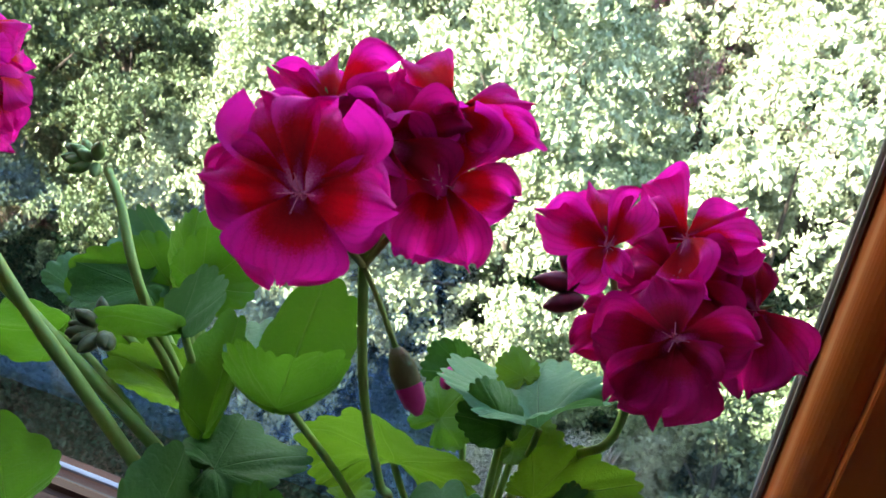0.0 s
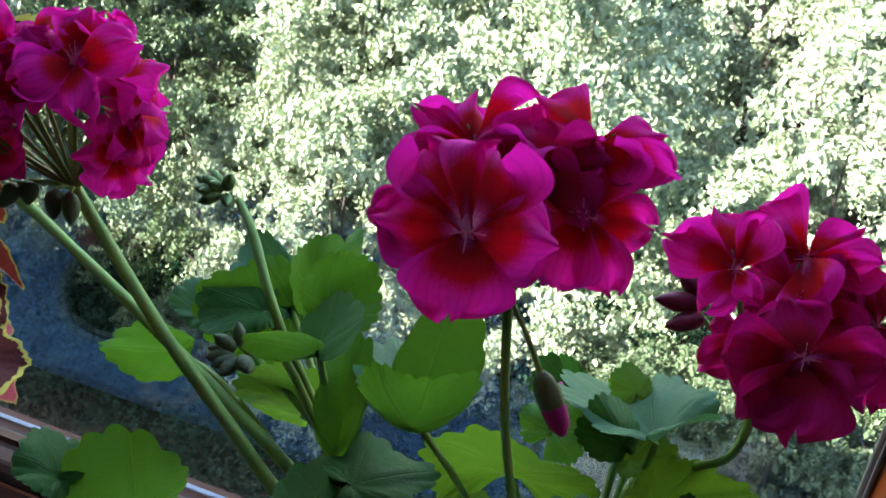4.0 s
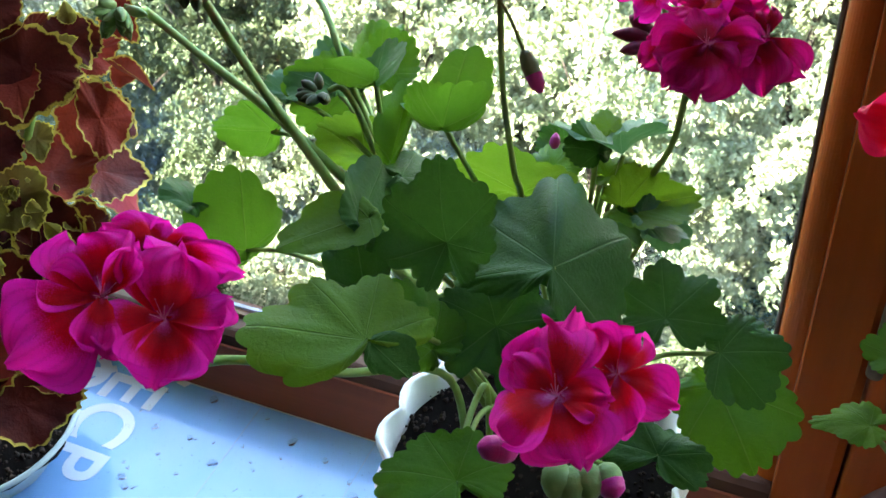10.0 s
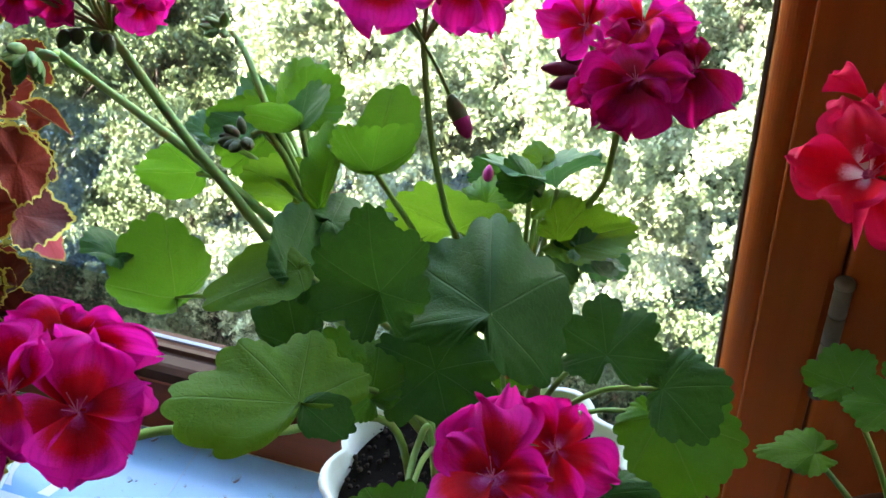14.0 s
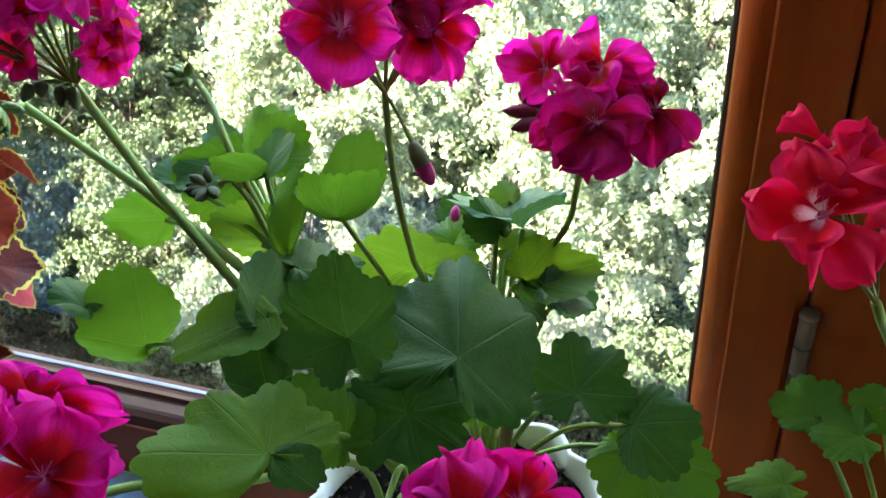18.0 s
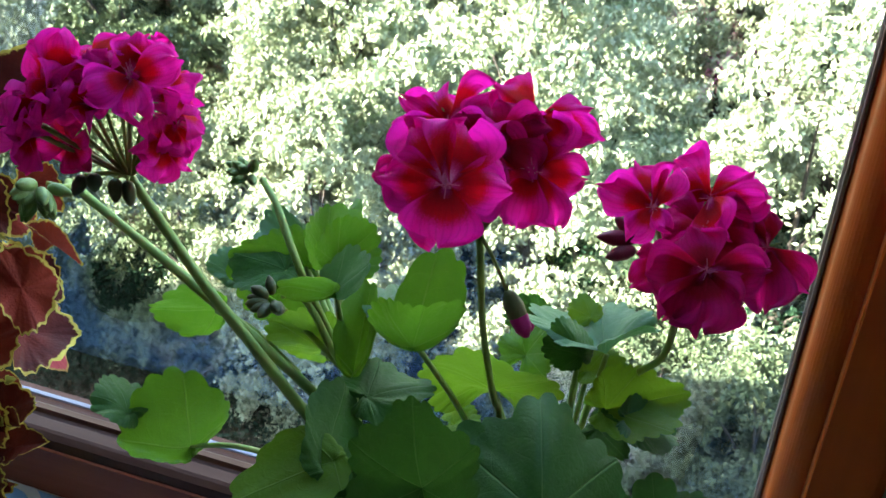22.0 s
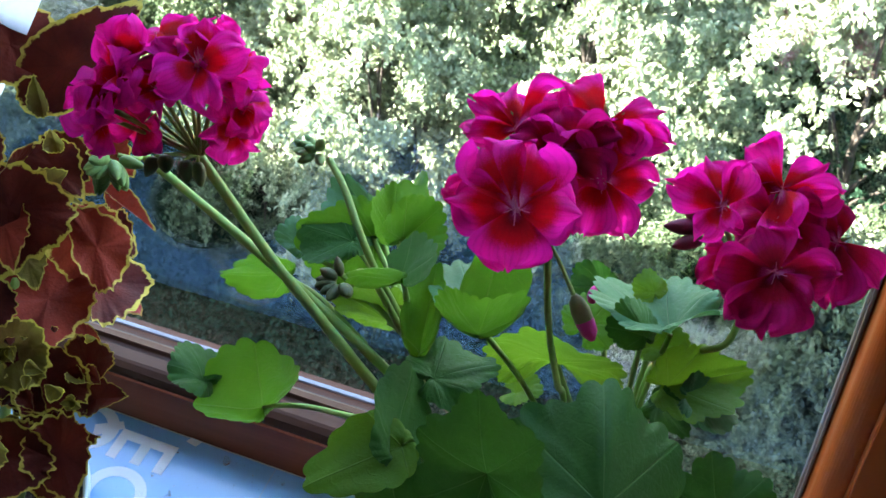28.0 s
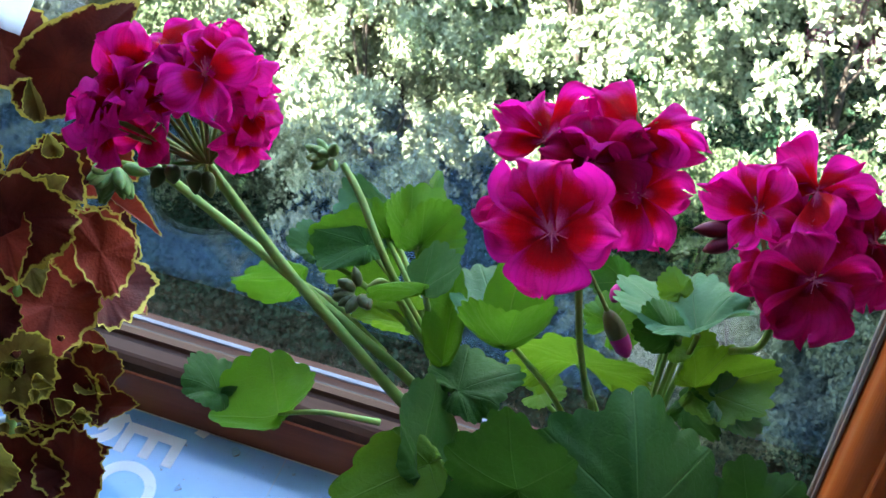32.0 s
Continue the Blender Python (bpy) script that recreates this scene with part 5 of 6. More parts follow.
floret(main, (-0.0602, -0.1183, 0.4982), (0.2012, -0.1993, 0.9591), 0.0215, (-0.0740, -0.1209, 0.4403), PETAL, 54, 1.0, 5)
floret(main, (-0.0962, -0.1238, 0.4936), (-0.1104, -0.3978, 0.9108), 0.0215, (-0.0740, -0.1209, 0.4403), PETAL, 15, 1.0, 5)
floret(main, (-0.1059, -0.1372, 0.4758), (-0.6835, -0.5879, 0.4326), 0.021, (-0.0740, -0.1209, 0.4403), PETAL, 0, 1.0, 5)
floret(main, (-0.0508, -0.1044, 0.4800), (0.8283, 0.2953, 0.4761), 0.019, (-0.0740, -0.1209, 0.4403), PETAL, 35, 1.0, 5)
floret(main, (-0.0546, -0.1150, 0.4593), (0.8746, -0.4427, 0.1978), 0.0165, (-0.0740, -0.1209, 0.4403), PETAL, 10, 1.0, 5)
floret(main, (-0.0980, -0.1266, 0.4609), (-0.1046, -0.9650, 0.2405), 0.0165, (-0.0740, -0.1209, 0.4403), PETAL_DEEP, 30, 1.0, 5)
floret(main, (-0.0790, -0.1019, 0.4936), (-0.2158, 0.6264, 0.7490), 0.0215, (-0.0740, -0.1209, 0.4403), PETAL, 30, 1.0, 5)
floret(main, (-0.0893, -0.1097, 0.4941), (-0.3296, 0.0772, 0.9410), 0.021, (-0.0740, -0.1209, 0.4403), PETAL, 10, 1.0, 5)
floret(main, (-0.1109, -0.1395, 0.4719), (-0.6162, -0.7539, 0.2278), 0.0175, (-0.0740, -0.1209, 0.4403), PETAL, 20, 1.0, 5)
floret(main, (-0.0575, -0.1023, 0.4899), (0.5302, 0.3459, 0.7741), 0.02, (-0.0740, -0.1209, 0.4403), PETAL, 20, 1.0, 5)
floret(main, (-0.0513, -0.1067, 0.4675), (0.9836, 0.0389, 0.1764), 0.0165, (-0.0740, -0.1209, 0.4403), PETAL, 50, 1.0, 5)
floret(main, (-0.0990, -0.1320, 0.4853), (-0.2963, -0.6413, 0.7078), 0.02, (-0.0740, -0.1209, 0.4403), PETAL, 40, 1.0, 5)
floret(main, (-0.0817, -0.1256, 0.4848), (0.1770, -0.5639, 0.8066), 0.0165, (-0.0740, -0.1209, 0.4403), PETAL, 60, 0.7, 5)
bud(main, (-0.0756, -0.1296, 0.4453), (-0.0721, -0.1377, 0.4372), 0.0040, BUD_DARK, (-0.0740, -0.1209, 0.4403))
bud(main, (-0.0698, -0.1280, 0.4442), (-0.0652, -0.1361, 0.4356), 0.0040, BUD_DARK, (-0.0740, -0.1209, 0.4403))
bud(main, (-0.0859, -0.1317, 0.4477), (-0.0828, -0.1378, 0.4414), 0.0040, BUD_DARK, (-0.0740, -0.1209, 0.4403))
bud(main, (-0.0899, -0.1342, 0.4473), (-0.0917, -0.1429, 0.4409), 0.0040, BUD_DARK, (-0.0740, -0.1209, 0.4403))
bud_cluster(main, (-0.1373, -0.1179, 0.4191), (0.2550, -0.9308, -0.2621), 0.0170, 24, BUD_GREEN, 3)
stalk(main, ((-0.1336, -0.1020, 0.4106), (-0.1266, -0.1116, 0.4157), (-0.1349, -0.1159, 0.4197)), [0.0022, 0.0018, 0.0012])
bud_cluster(main, (-0.0217, -0.0939, 0.4352), (-0.5514, -0.6290, 0.5480), 0.0110, 10, BUD_GREEN, 5)
bud_cluster(main, (0.0119, -0.1439, 0.4022), (-0.6141, -0.7855, 0.0773), 0.0125, 11, BUD_DARK, 8)
bud(main, (0.1337, -0.1587, 0.4577), (0.1443, -0.1663, 0.4430), 0.0044, BUD_BROWN, (0.1191, -0.1492, 0.4762), BUD_PINK)
bud(main, (0.1179, -0.0667, 0.3415), (0.1169, -0.0593, 0.3480), 0.0032, BUD_PINK, None)
stalk(main, ((0.1100, -0.1950, 0.1720), (0.1028, -0.1969, 0.2684), (0.0767, -0.2648, 0.3301), (0.0556, -0.3066, 0.3716), (0.0565, -0.3514, 0.4090)), [0.0024, 0.0022, 0.0022, 0.0022, 0.0022])
bloom(main, (0.0635, -0.3704, 0.4647), (((0.0476, -0.3585, 0.4783), 1.25), ((0.0490, -0.3985, 0.4579), 1.15), ((0.0456, -0.3753, 0.4725), 0.9), ((0.0690, -0.3560, 0.4787), 0.55), ((0.0712, -0.3862, 0.4547), 0.9)), (0.0565, -0.3514, 0.409), PETAL)
bloom(main, (0.0809, -0.3636, 0.4544), (((0.0663, -0.3492, 0.4708), 0.8), ((0.0808, -0.3471, 0.4724), 1.05), ((0.0968, -0.3467, 0.4526), 0.9), ((0.0979, -0.3657, 0.4421), 1.1), ((0.0873, -0.3827, 0.4436), 1.2), ((0.0651, -0.3822, 0.4571), 0.9)), (0.0565, -0.3514, 0.409), PETAL)
bloom(main, (0.0657, -0.3432, 0.4636), (((0.0548, -0.3374, 0.4734), 0.9), ((0.0660, -0.3322, 0.4672), 0.9), ((0.0899, -0.3324, 0.4524), 0.5), ((0.0782, -0.3310, 0.4605), 0.8), ((0.0504, -0.3476, 0.4751), 0.9)), (0.0565, -0.3514, 0.409), PETAL)
stalk(main, ((0.1700, -0.1950, 0.1720), (0.2155, -0.3058, 0.3404), (0.2164, -0.3220, 0.3926)), [0.0026, 0.0024, 0.0022])
bloom(main, (0.2128, -0.3433, 0.4471), (((0.2024, -0.3236, 0.4576), 1.1), ((0.2111, -0.3174, 0.4582), 0.75), ((0.1960, -0.3358, 0.4509), 0.8), ((0.2289, -0.3405, 0.4483), 0.95), ((0.2264, -0.3596, 0.4381), 1.25), ((0.2000, -0.3607, 0.4418), 1.15)), (0.2164, -0.322, 0.3926), PETAL_WARM)
bloom(main, (0.2271, -0.3264, 0.4451), (((0.2307, -0.3119, 0.4501), 1), ((0.2459, -0.3284, 0.4398), 0.95), ((0.2342, -0.3425, 0.4374), 0.95), ((0.2146, -0.3167, 0.4520), 0.85), ((0.2196, -0.3366, 0.4431), 0.8)), (0.2164, -0.322, 0.3926), PETAL_WARM)
bud(main, (0.2010, -0.3472, 0.4208), (0.1912, -0.3542, 0.4265), 0.0046, BUD_PINK, (0.2164, -0.3220, 0.3926), BUD_PINK)
bud(main, (0.2115, -0.3333, 0.4035), (0.2131, -0.3464, 0.3996), 0.0055, BUD_GREEN, (0.2164, -0.3220, 0.3926), None)
bud(main, (0.2207, -0.3298, 0.4022), (0.2248, -0.3417, 0.3983), 0.0055, BUD_GREEN, (0.2164, -0.3220, 0.3926), None)
bud(main, (0.2252, -0.3277, 0.4020), (0.2323, -0.3369, 0.3993), 0.0055, BUD_GREEN, (0.2164, -0.3220, 0.3926), BUD_PINK)
bud(main, (0.2155, -0.3329, 0.4018), (0.2189, -0.3452, 0.3979), 0.0055, BUD_GREEN, (0.2164, -0.3220, 0.3926), None)


# ---- red pelargonium beside the hinge ----
flower_pot((0.405, -0.160, -0.004), 0.092, 0.165, POT_BROWN, "brown plastic flower pot on the window sill", 0.0)
second = thing("pelargonium", (0.405, -0.160, 0.145), "small pelargonium with bright red flowers", "pelargonium")

stalk(second, ((0.3950, -0.1650, 0.1460), (0.3590, -0.1548, 0.3445), (0.3330, -0.1880, 0.4311)), [0.0028, 0.0024, 0.0022])
floret(second, (0.3078, -0.1805, 0.4630), (0.0704, -0.6590, 0.7489), 0.027, (0.3330, -0.1880, 0.4311), PETAL_RED, 40, 1.0, 5, wide=0.95)
floret(second, (0.3170, -0.1580, 0.4670), (0.1021, 0.1871, 0.9770), 0.021, (0.3330, -0.1880, 0.4311), PETAL_RED, 10, 1.0, 5)
floret(second, (0.3070, -0.1421, 0.4682), (-0.2125, 0.4134, 0.8854), 0.019, (0.3330, -0.1880, 0.4311), PETAL_RED, 10, 1.0, 5)
floret(second, (0.3352, -0.1612, 0.4499), (0.8454, -0.0651, 0.5302), 0.022, (0.3330, -0.1880, 0.4311), PETAL_RED, 10, 1.0, 5)
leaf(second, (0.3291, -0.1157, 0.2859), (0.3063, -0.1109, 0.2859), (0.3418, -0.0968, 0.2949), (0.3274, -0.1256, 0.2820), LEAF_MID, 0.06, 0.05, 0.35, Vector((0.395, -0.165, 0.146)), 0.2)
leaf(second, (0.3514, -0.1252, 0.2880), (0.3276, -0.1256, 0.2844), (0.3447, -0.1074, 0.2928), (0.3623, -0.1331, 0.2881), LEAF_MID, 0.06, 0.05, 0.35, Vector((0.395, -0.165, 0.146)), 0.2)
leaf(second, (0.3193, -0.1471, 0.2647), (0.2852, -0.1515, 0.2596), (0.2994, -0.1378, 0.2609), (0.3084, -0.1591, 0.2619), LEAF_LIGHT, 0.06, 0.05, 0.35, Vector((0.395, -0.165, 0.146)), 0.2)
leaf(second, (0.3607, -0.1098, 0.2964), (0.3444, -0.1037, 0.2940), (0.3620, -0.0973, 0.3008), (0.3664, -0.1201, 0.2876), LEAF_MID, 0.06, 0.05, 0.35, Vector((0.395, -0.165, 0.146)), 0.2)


# ---- coleus in the pale pot ----
flower_pot((-0.337, -0.200, 0.0002), 0.085, 0.055, POT_PALE, "pale green shallow plastic pot with a coleus", 0.0, 0.55)
coleus = thing("coleus", (-0.337, -0.200, 0.050), "coleus with maroon leaves edged in yellow green", "coleus")

stalk(coleus, ((-0.3150, -0.1850, 0.0500), (-0.2319, -0.1550, 0.2312), (-0.2525, -0.1192, 0.3094), (-0.2632, -0.0851, 0.3823), (-0.2599, -0.0666, 0.4366)), [0.0035, 0.003, 0.0028, 0.0025, 0.002], STEM, name='main_stem')
stalk(coleus, ((-0.3350, -0.1850, 0.0500), (-0.2404, -0.1541, 0.2809), (-0.2388, -0.1355, 0.3073), (-0.2362, -0.1196, 0.3304)), [0.004, 0.0035, 0.003, 0.0026], STEM, name='side_stem')
coleus_leaf(coleus, (-0.2287, -0.0877, 0.4066), (-0.1690, -0.0306, 0.4559), (-0.2196, -0.0535, 0.4444), COLEUS_DARK, 0.05, 0, 0.05)
coleus_leaf(coleus, (-0.2262, -0.0735, 0.4172), (-0.2564, -0.0629, 0.4653), (-0.2278, -0.0399, 0.4453), COLEUS_DARK, 0.05, 0.0, 9)
coleus_leaf(coleus, (-0.2125, -0.1019, 0.3884), (-0.2262, -0.1483, 0.3900), (-0.1957, -0.0914, 0.4037), COLEUS_DARK, 0.08, 0.0, 9)
coleus_leaf(coleus, (-0.2070, -0.0724, 0.3764), (-0.2197, -0.1105, 0.3573), (-0.1920, -0.0839, 0.3609), COLEUS_DARK, 0.1, 0.0, 9)
coleus_leaf(coleus, (-0.2253, -0.0720, 0.3639), (-0.1981, -0.0858, 0.3415), (-0.2236, -0.0988, 0.3549), COLEUS_RED, 0.1, 0.0, 9)
coleus_leaf(coleus, (-0.2254, -0.1047, 0.3643), (-0.1932, -0.1335, 0.3479), (-0.1859, -0.1067, 0.3601), COLEUS_DARK, 0.1, 0.0, 9)
coleus_leaf(coleus, (-0.2197, -0.1339, 0.3788), (-0.1920, -0.1692, 0.3590), (-0.1958, -0.1379, 0.3725), COLEUS_RED, 0.1, 0.0, 9)
coleus_leaf(coleus, (-0.1910, -0.0982, 0.3529), (-0.2024, -0.1283, 0.2950), (-0.2139, -0.1288, 0.3332), COLEUS_RED, 0.08, 0.0, 9)
coleus_leaf(coleus, (-0.1852, -0.0942, 0.3591), (-0.1295, -0.1143, 0.3633), (-0.1722, -0.1061, 0.3617), COLEUS_RED, 0.25, 0.8, 9)
coleus_leaf(coleus, (-0.1899, -0.0886, 0.3467), (-0.1712, -0.0822, 0.3470), (-0.1865, -0.0804, 0.3547), COLEUS_RED, 0.15, 0.2, 9)
coleus_leaf(coleus, (-0.2148, -0.0859, 0.3211), (-0.1730, -0.1002, 0.3059), (-0.1857, -0.0766, 0.3169), COLEUS_DARK, 0.1, 0.0, 9)
coleus_leaf(coleus, (-0.2254, -0.1172, 0.2837), (-0.1885, -0.0821, 0.2566), (-0.1933, -0.1347, 0.2618), COLEUS_DARK, 0.1, 0.1, 9)
coleus_leaf(coleus, (-0.2258, -0.1138, 0.3029), (-0.1899, -0.1887, 0.2948), (-0.2370, -0.1681, 0.3038), COLEUS_RED, 0.08, 0.0, 9)
coleus_leaf(coleus, (-0.2431, -0.1198, 0.3186), (-0.2186, -0.1422, 0.3039), (-0.2275, -0.1161, 0.3153), COLEUS_PALE, 0.1, 0.0, 9)
coleus_leaf(coleus, (-0.2471, -0.0639, 0.2372), (-0.2092, -0.0858, 0.2174), (-0.2171, -0.0614, 0.2338), COLEUS_PINK, 0.1, 0.0, 9)
coleus_leaf(coleus, (-0.2515, -0.0576, 0.2442), (-0.2323, -0.0508, 0.2352), (-0.2458, -0.0433, 0.2468), COLEUS_PINK, 0.1, 0.0, 9)
coleus_leaf(coleus, (-0.1933, -0.1450, 0.2845), (-0.1645, -0.1618, 0.2793), (-0.1762, -0.1468, 0.2828), COLEUS_RED, 0.1, 0.0, 9)
coleus_leaf(coleus, (-0.1903, -0.1696, 0.2699), (-0.1479, -0.1620, 0.2885), (-0.1641, -0.1819, 0.2695), COLEUS_DARK, 0.15, 0.1, 9)
coleus_leaf(coleus, (-0.1725, -0.1851, 0.2635), (-0.1348, -0.1776, 0.2786), (-0.1481, -0.1935, 0.2670), COLEUS_DARK, 0.15, 0.1, 9)
coleus_leaf(coleus, (-0.1872, -0.1779, 0.2822), (-0.1568, -0.2133, 0.2747), (-0.1555, -0.1890, 0.2778), COLEUS_DARK, 0.1, 0.0, 9)
coleus_leaf(coleus, (-0.1952, -0.2060, 0.2626), (-0.1391, -0.2040, 0.2684), (-0.1766, -0.1965, 0.2830), COLEUS_DARK, 0.15, 0.1, 9)
coleus_leaf(coleus, (-0.2022, -0.1939, 0.2956), (-0.1645, -0.2115, 0.2928), (-0.1774, -0.1898, 0.3023), COLEUS_DARK, 0.15, 0.1, 9)
coleus_leaf(coleus, (-0.1944, -0.1885, 0.3036), (-0.1928, -0.2183, 0.2989), (-0.2062, -0.1967, 0.3085), COLEUS_DARK, 0.15, 0.1, 9)
coleus_leaf(coleus, (-0.1998, -0.2101, 0.2408), (-0.1675, -0.2327, 0.2294), (-0.1758, -0.2114, 0.2435), COLEUS_PINK, 0.1, 0.0, 9)
coleus_leaf(coleus, (-0.1922, -0.2268, 0.2511), (-0.1379, -0.2417, 0.2438), (-0.1618, -0.2305, 0.2560), COLEUS_DARK, 0.2, 0.1, 9)
coleus_leaf(coleus, (-0.1952, -0.2231, 0.2689), (-0.1591, -0.2455, 0.2629), (-0.1933, -0.2519, 0.2582), COLEUS_DARK, 0.2, 0.1, 9)
coleus_leaf(coleus, (-0.2053, -0.1189, 0.3743), (-0.1863, -0.1081, 0.3862), (-0.1993, -0.1081, 0.3888), COLEUS_PALE, 0.2, 0.3, 9)
coleus_leaf(coleus, (-0.2073, -0.0924, 0.4076), (-0.2117, -0.0835, 0.4329), (-0.2040, -0.0841, 0.4225), COLEUS_PALE, 0.2, 0.6, 9)
coleus_leaf(coleus, (-0.2037, -0.1167, 0.3728), (-0.1773, -0.1160, 0.3693), (-0.1896, -0.1199, 0.3712), COLEUS_PALE, 0.2, 0.3, 9)
coleus_leaf(coleus, (-0.2019, -0.0975, 0.3877), (-0.2045, -0.0934, 0.4029), (-0.1983, -0.0909, 0.3984), COLEUS_PALE, 0.3, 0.5, 9)
coleus_leaf(coleus, (-0.1959, -0.1916, 0.2830), (-0.1935, -0.1970, 0.2857), (-0.1964, -0.1937, 0.2856), COLEUS_PALE, 0.35, 0.5, 5)
coleus_leaf(coleus, (-0.1669, -0.2031, 0.2794), (-0.1631, -0.2070, 0.2828), (-0.1661, -0.2051, 0.2815), COLEUS_DARK, 0.35, 0.5, 5)
coleus_leaf(coleus, (-0.1728, -0.2033, 0.2833), (-0.1685, -0.2082, 0.2857), (-0.1725, -0.2061, 0.2850), COLEUS_DARK, 0.35, 0.5, 5)
coleus_leaf(coleus, (-0.1974, -0.2061, 0.2657), (-0.1975, -0.2035, 0.2760), (-0.1938, -0.2029, 0.2708), COLEUS_PALE, 0.35, 0.5, 5)
coleus_leaf(coleus, (-0.1770, -0.1811, 0.2741), (-0.1789, -0.1797, 0.2842), (-0.1745, -0.1779, 0.2798), COLEUS_PALE, 0.35, 0.5, 5)
coleus_leaf(coleus, (-0.1716, -0.2013, 0.2732), (-0.1682, -0.2089, 0.2738), (-0.1732, -0.2050, 0.2749), COLEUS_DARK, 0.35, 0.5, 5)
coleus_leaf(coleus, (-0.1630, -0.1835, 0.2976), (-0.1493, -0.1882, 0.2963), (-0.1598, -0.1902, 0.2949), COLEUS_PALE, 0.35, 0.5, 5)
coleus_leaf(coleus, (-0.1930, -0.1734, 0.2873), (-0.1843, -0.1790, 0.2873), (-0.1918, -0.1784, 0.2868), COLEUS_PALE, 0.35, 0.5, 5)
coleus_leaf(coleus, (-0.1855, -0.1811, 0.2890), (-0.1837, -0.1866, 0.2919), (-0.1861, -0.1831, 0.2917), COLEUS_PALE, 0.35, 0.5, 5)
coleus_leaf(coleus, (-0.1722, -0.1975, 0.2667), (-0.1592, -0.2041, 0.2641), (-0.1706, -0.2049, 0.2640), COLEUS_PALE, 0.35, 0.5, 5)
coleus_leaf(coleus, (-0.1690, -0.1809, 0.3019), (-0.1638, -0.1847, 0.3048), (-0.1676, -0.1835, 0.3033), COLEUS_DARK, 0.35, 0.5, 5)
coleus_leaf(coleus, (-0.1822, -0.2086, 0.2863), (-0.1776, -0.2083, 0.2929), (-0.1786, -0.2087, 0.2889), COLEUS_DARK, 0.35, 0.5, 5)
coleus_leaf(coleus, (-0.1606, -0.1664, 0.3085), (-0.1516, -0.1663, 0.3130), (-0.1557, -0.1686, 0.3087), COLEUS_PALE, 0.35, 0.5, 5)
coleus_leaf(coleus, (-0.1920, -0.1817, 0.2840), (-0.1944, -0.1893, 0.2869), (-0.1951, -0.1829, 0.2883), COLEUS_PALE, 0.35, 0.5, 5)
coleus_leaf(coleus, (-0.1756, -0.1761, 0.2923), (-0.1623, -0.1826, 0.2896), (-0.1737, -0.1836, 0.2894), COLEUS_PALE, 0.35, 0.5, 5)
coleus_leaf(coleus, (-0.1906, -0.1776, 0.3097), (-0.1867, -0.1741, 0.3191), (-0.1850, -0.1757, 0.3130), COLEUS_PALE, 0.35, 0.5, 5)
coleus_leaf(coleus, (-0.1917, -0.1832, 0.2998), (-0.1818, -0.1911, 0.2974), (-0.1916, -0.1899, 0.2983), COLEUS_PALE, 0.35, 0.5, 5)
coleus_leaf(coleus, (-0.1578, -0.1928, 0.2708), (-0.1564, -0.1963, 0.2754), (-0.1575, -0.1937, 0.2740), COLEUS_DARK, 0.35, 0.5, 5)
coleus_leaf(coleus, (-0.1700, -0.1831, 0.2718), (-0.1712, -0.1957, 0.2702), (-0.1759, -0.1876, 0.2746), COLEUS_PALE, 0.35, 0.5, 5)
coleus_leaf(coleus, (-0.1918, -0.1910, 0.2676), (-0.1935, -0.1935, 0.2744), (-0.1917, -0.1898, 0.2725), COLEUS_DARK, 0.35, 0.5, 5)
coleus_leaf(coleus, (-0.1897, -0.1861, 0.2976), (-0.1780, -0.1933, 0.2950), (-0.1887, -0.1932, 0.2954), COLEUS_PALE, 0.35, 0.5, 5)
coleus_leaf(coleus, (-0.1752, -0.1897, 0.2826), (-0.1786, -0.1979, 0.2854), (-0.1791, -0.1908, 0.2873), COLEUS_DARK, 0.35, 0.5, 5)
coleus_leaf(coleus, (-0.1648, -0.1819, 0.2796), (-0.1649, -0.1867, 0.2839), (-0.1656, -0.1827, 0.2834), COLEUS_DARK, 0.35, 0.5, 5)
coleus_leaf(coleus, (-0.2072, -0.1892, 0.2906), (-0.2014, -0.1887, 0.2968), (-0.2030, -0.1897, 0.2926), COLEUS_PALE, 0.35, 0.5, 5)
coleus_leaf(coleus, (-0.1872, -0.1842, 0.2987), (-0.1849, -0.1896, 0.3015), (-0.1876, -0.1863, 0.3013), COLEUS_PALE, 0.35, 0.5, 5)
coleus_leaf(coleus, (-0.1883, -0.2092, 0.2856), (-0.1747, -0.2109, 0.2868), (-0.1834, -0.2142, 0.2836), COLEUS_DARK, 0.35, 0.5, 5)
coleus_leaf(coleus, (-0.1893, -0.2036, 0.2783), (-0.1913, -0.2046, 0.2864), (-0.1883, -0.2015, 0.2836), COLEUS_DARK, 0.35, 0.5, 5)
coleus_leaf(coleus, (-0.1933, -0.2005, 0.2910), (-0.1800, -0.2023, 0.2922), (-0.1885, -0.2054, 0.2891), COLEUS_PALE, 0.35, 0.5, 5)
coleus_leaf(coleus, (-0.1930, -0.2056, 0.2849), (-0.1936, -0.2116, 0.2883), (-0.1948, -0.2067, 0.2887), COLEUS_PALE, 0.35, 0.5, 5)
coleus_leaf(coleus, (-0.1982, -0.2114, 0.2698), (-0.1957, -0.2201, 0.2698), (-0.2008, -0.2153, 0.2718), COLEUS_PALE, 0.35, 0.5, 5)
coleus_leaf(coleus, (-0.1869, -0.2008, 0.2733), (-0.1898, -0.2086, 0.2763), (-0.1904, -0.2019, 0.2779), COLEUS_PALE, 0.35, 0.5, 5)
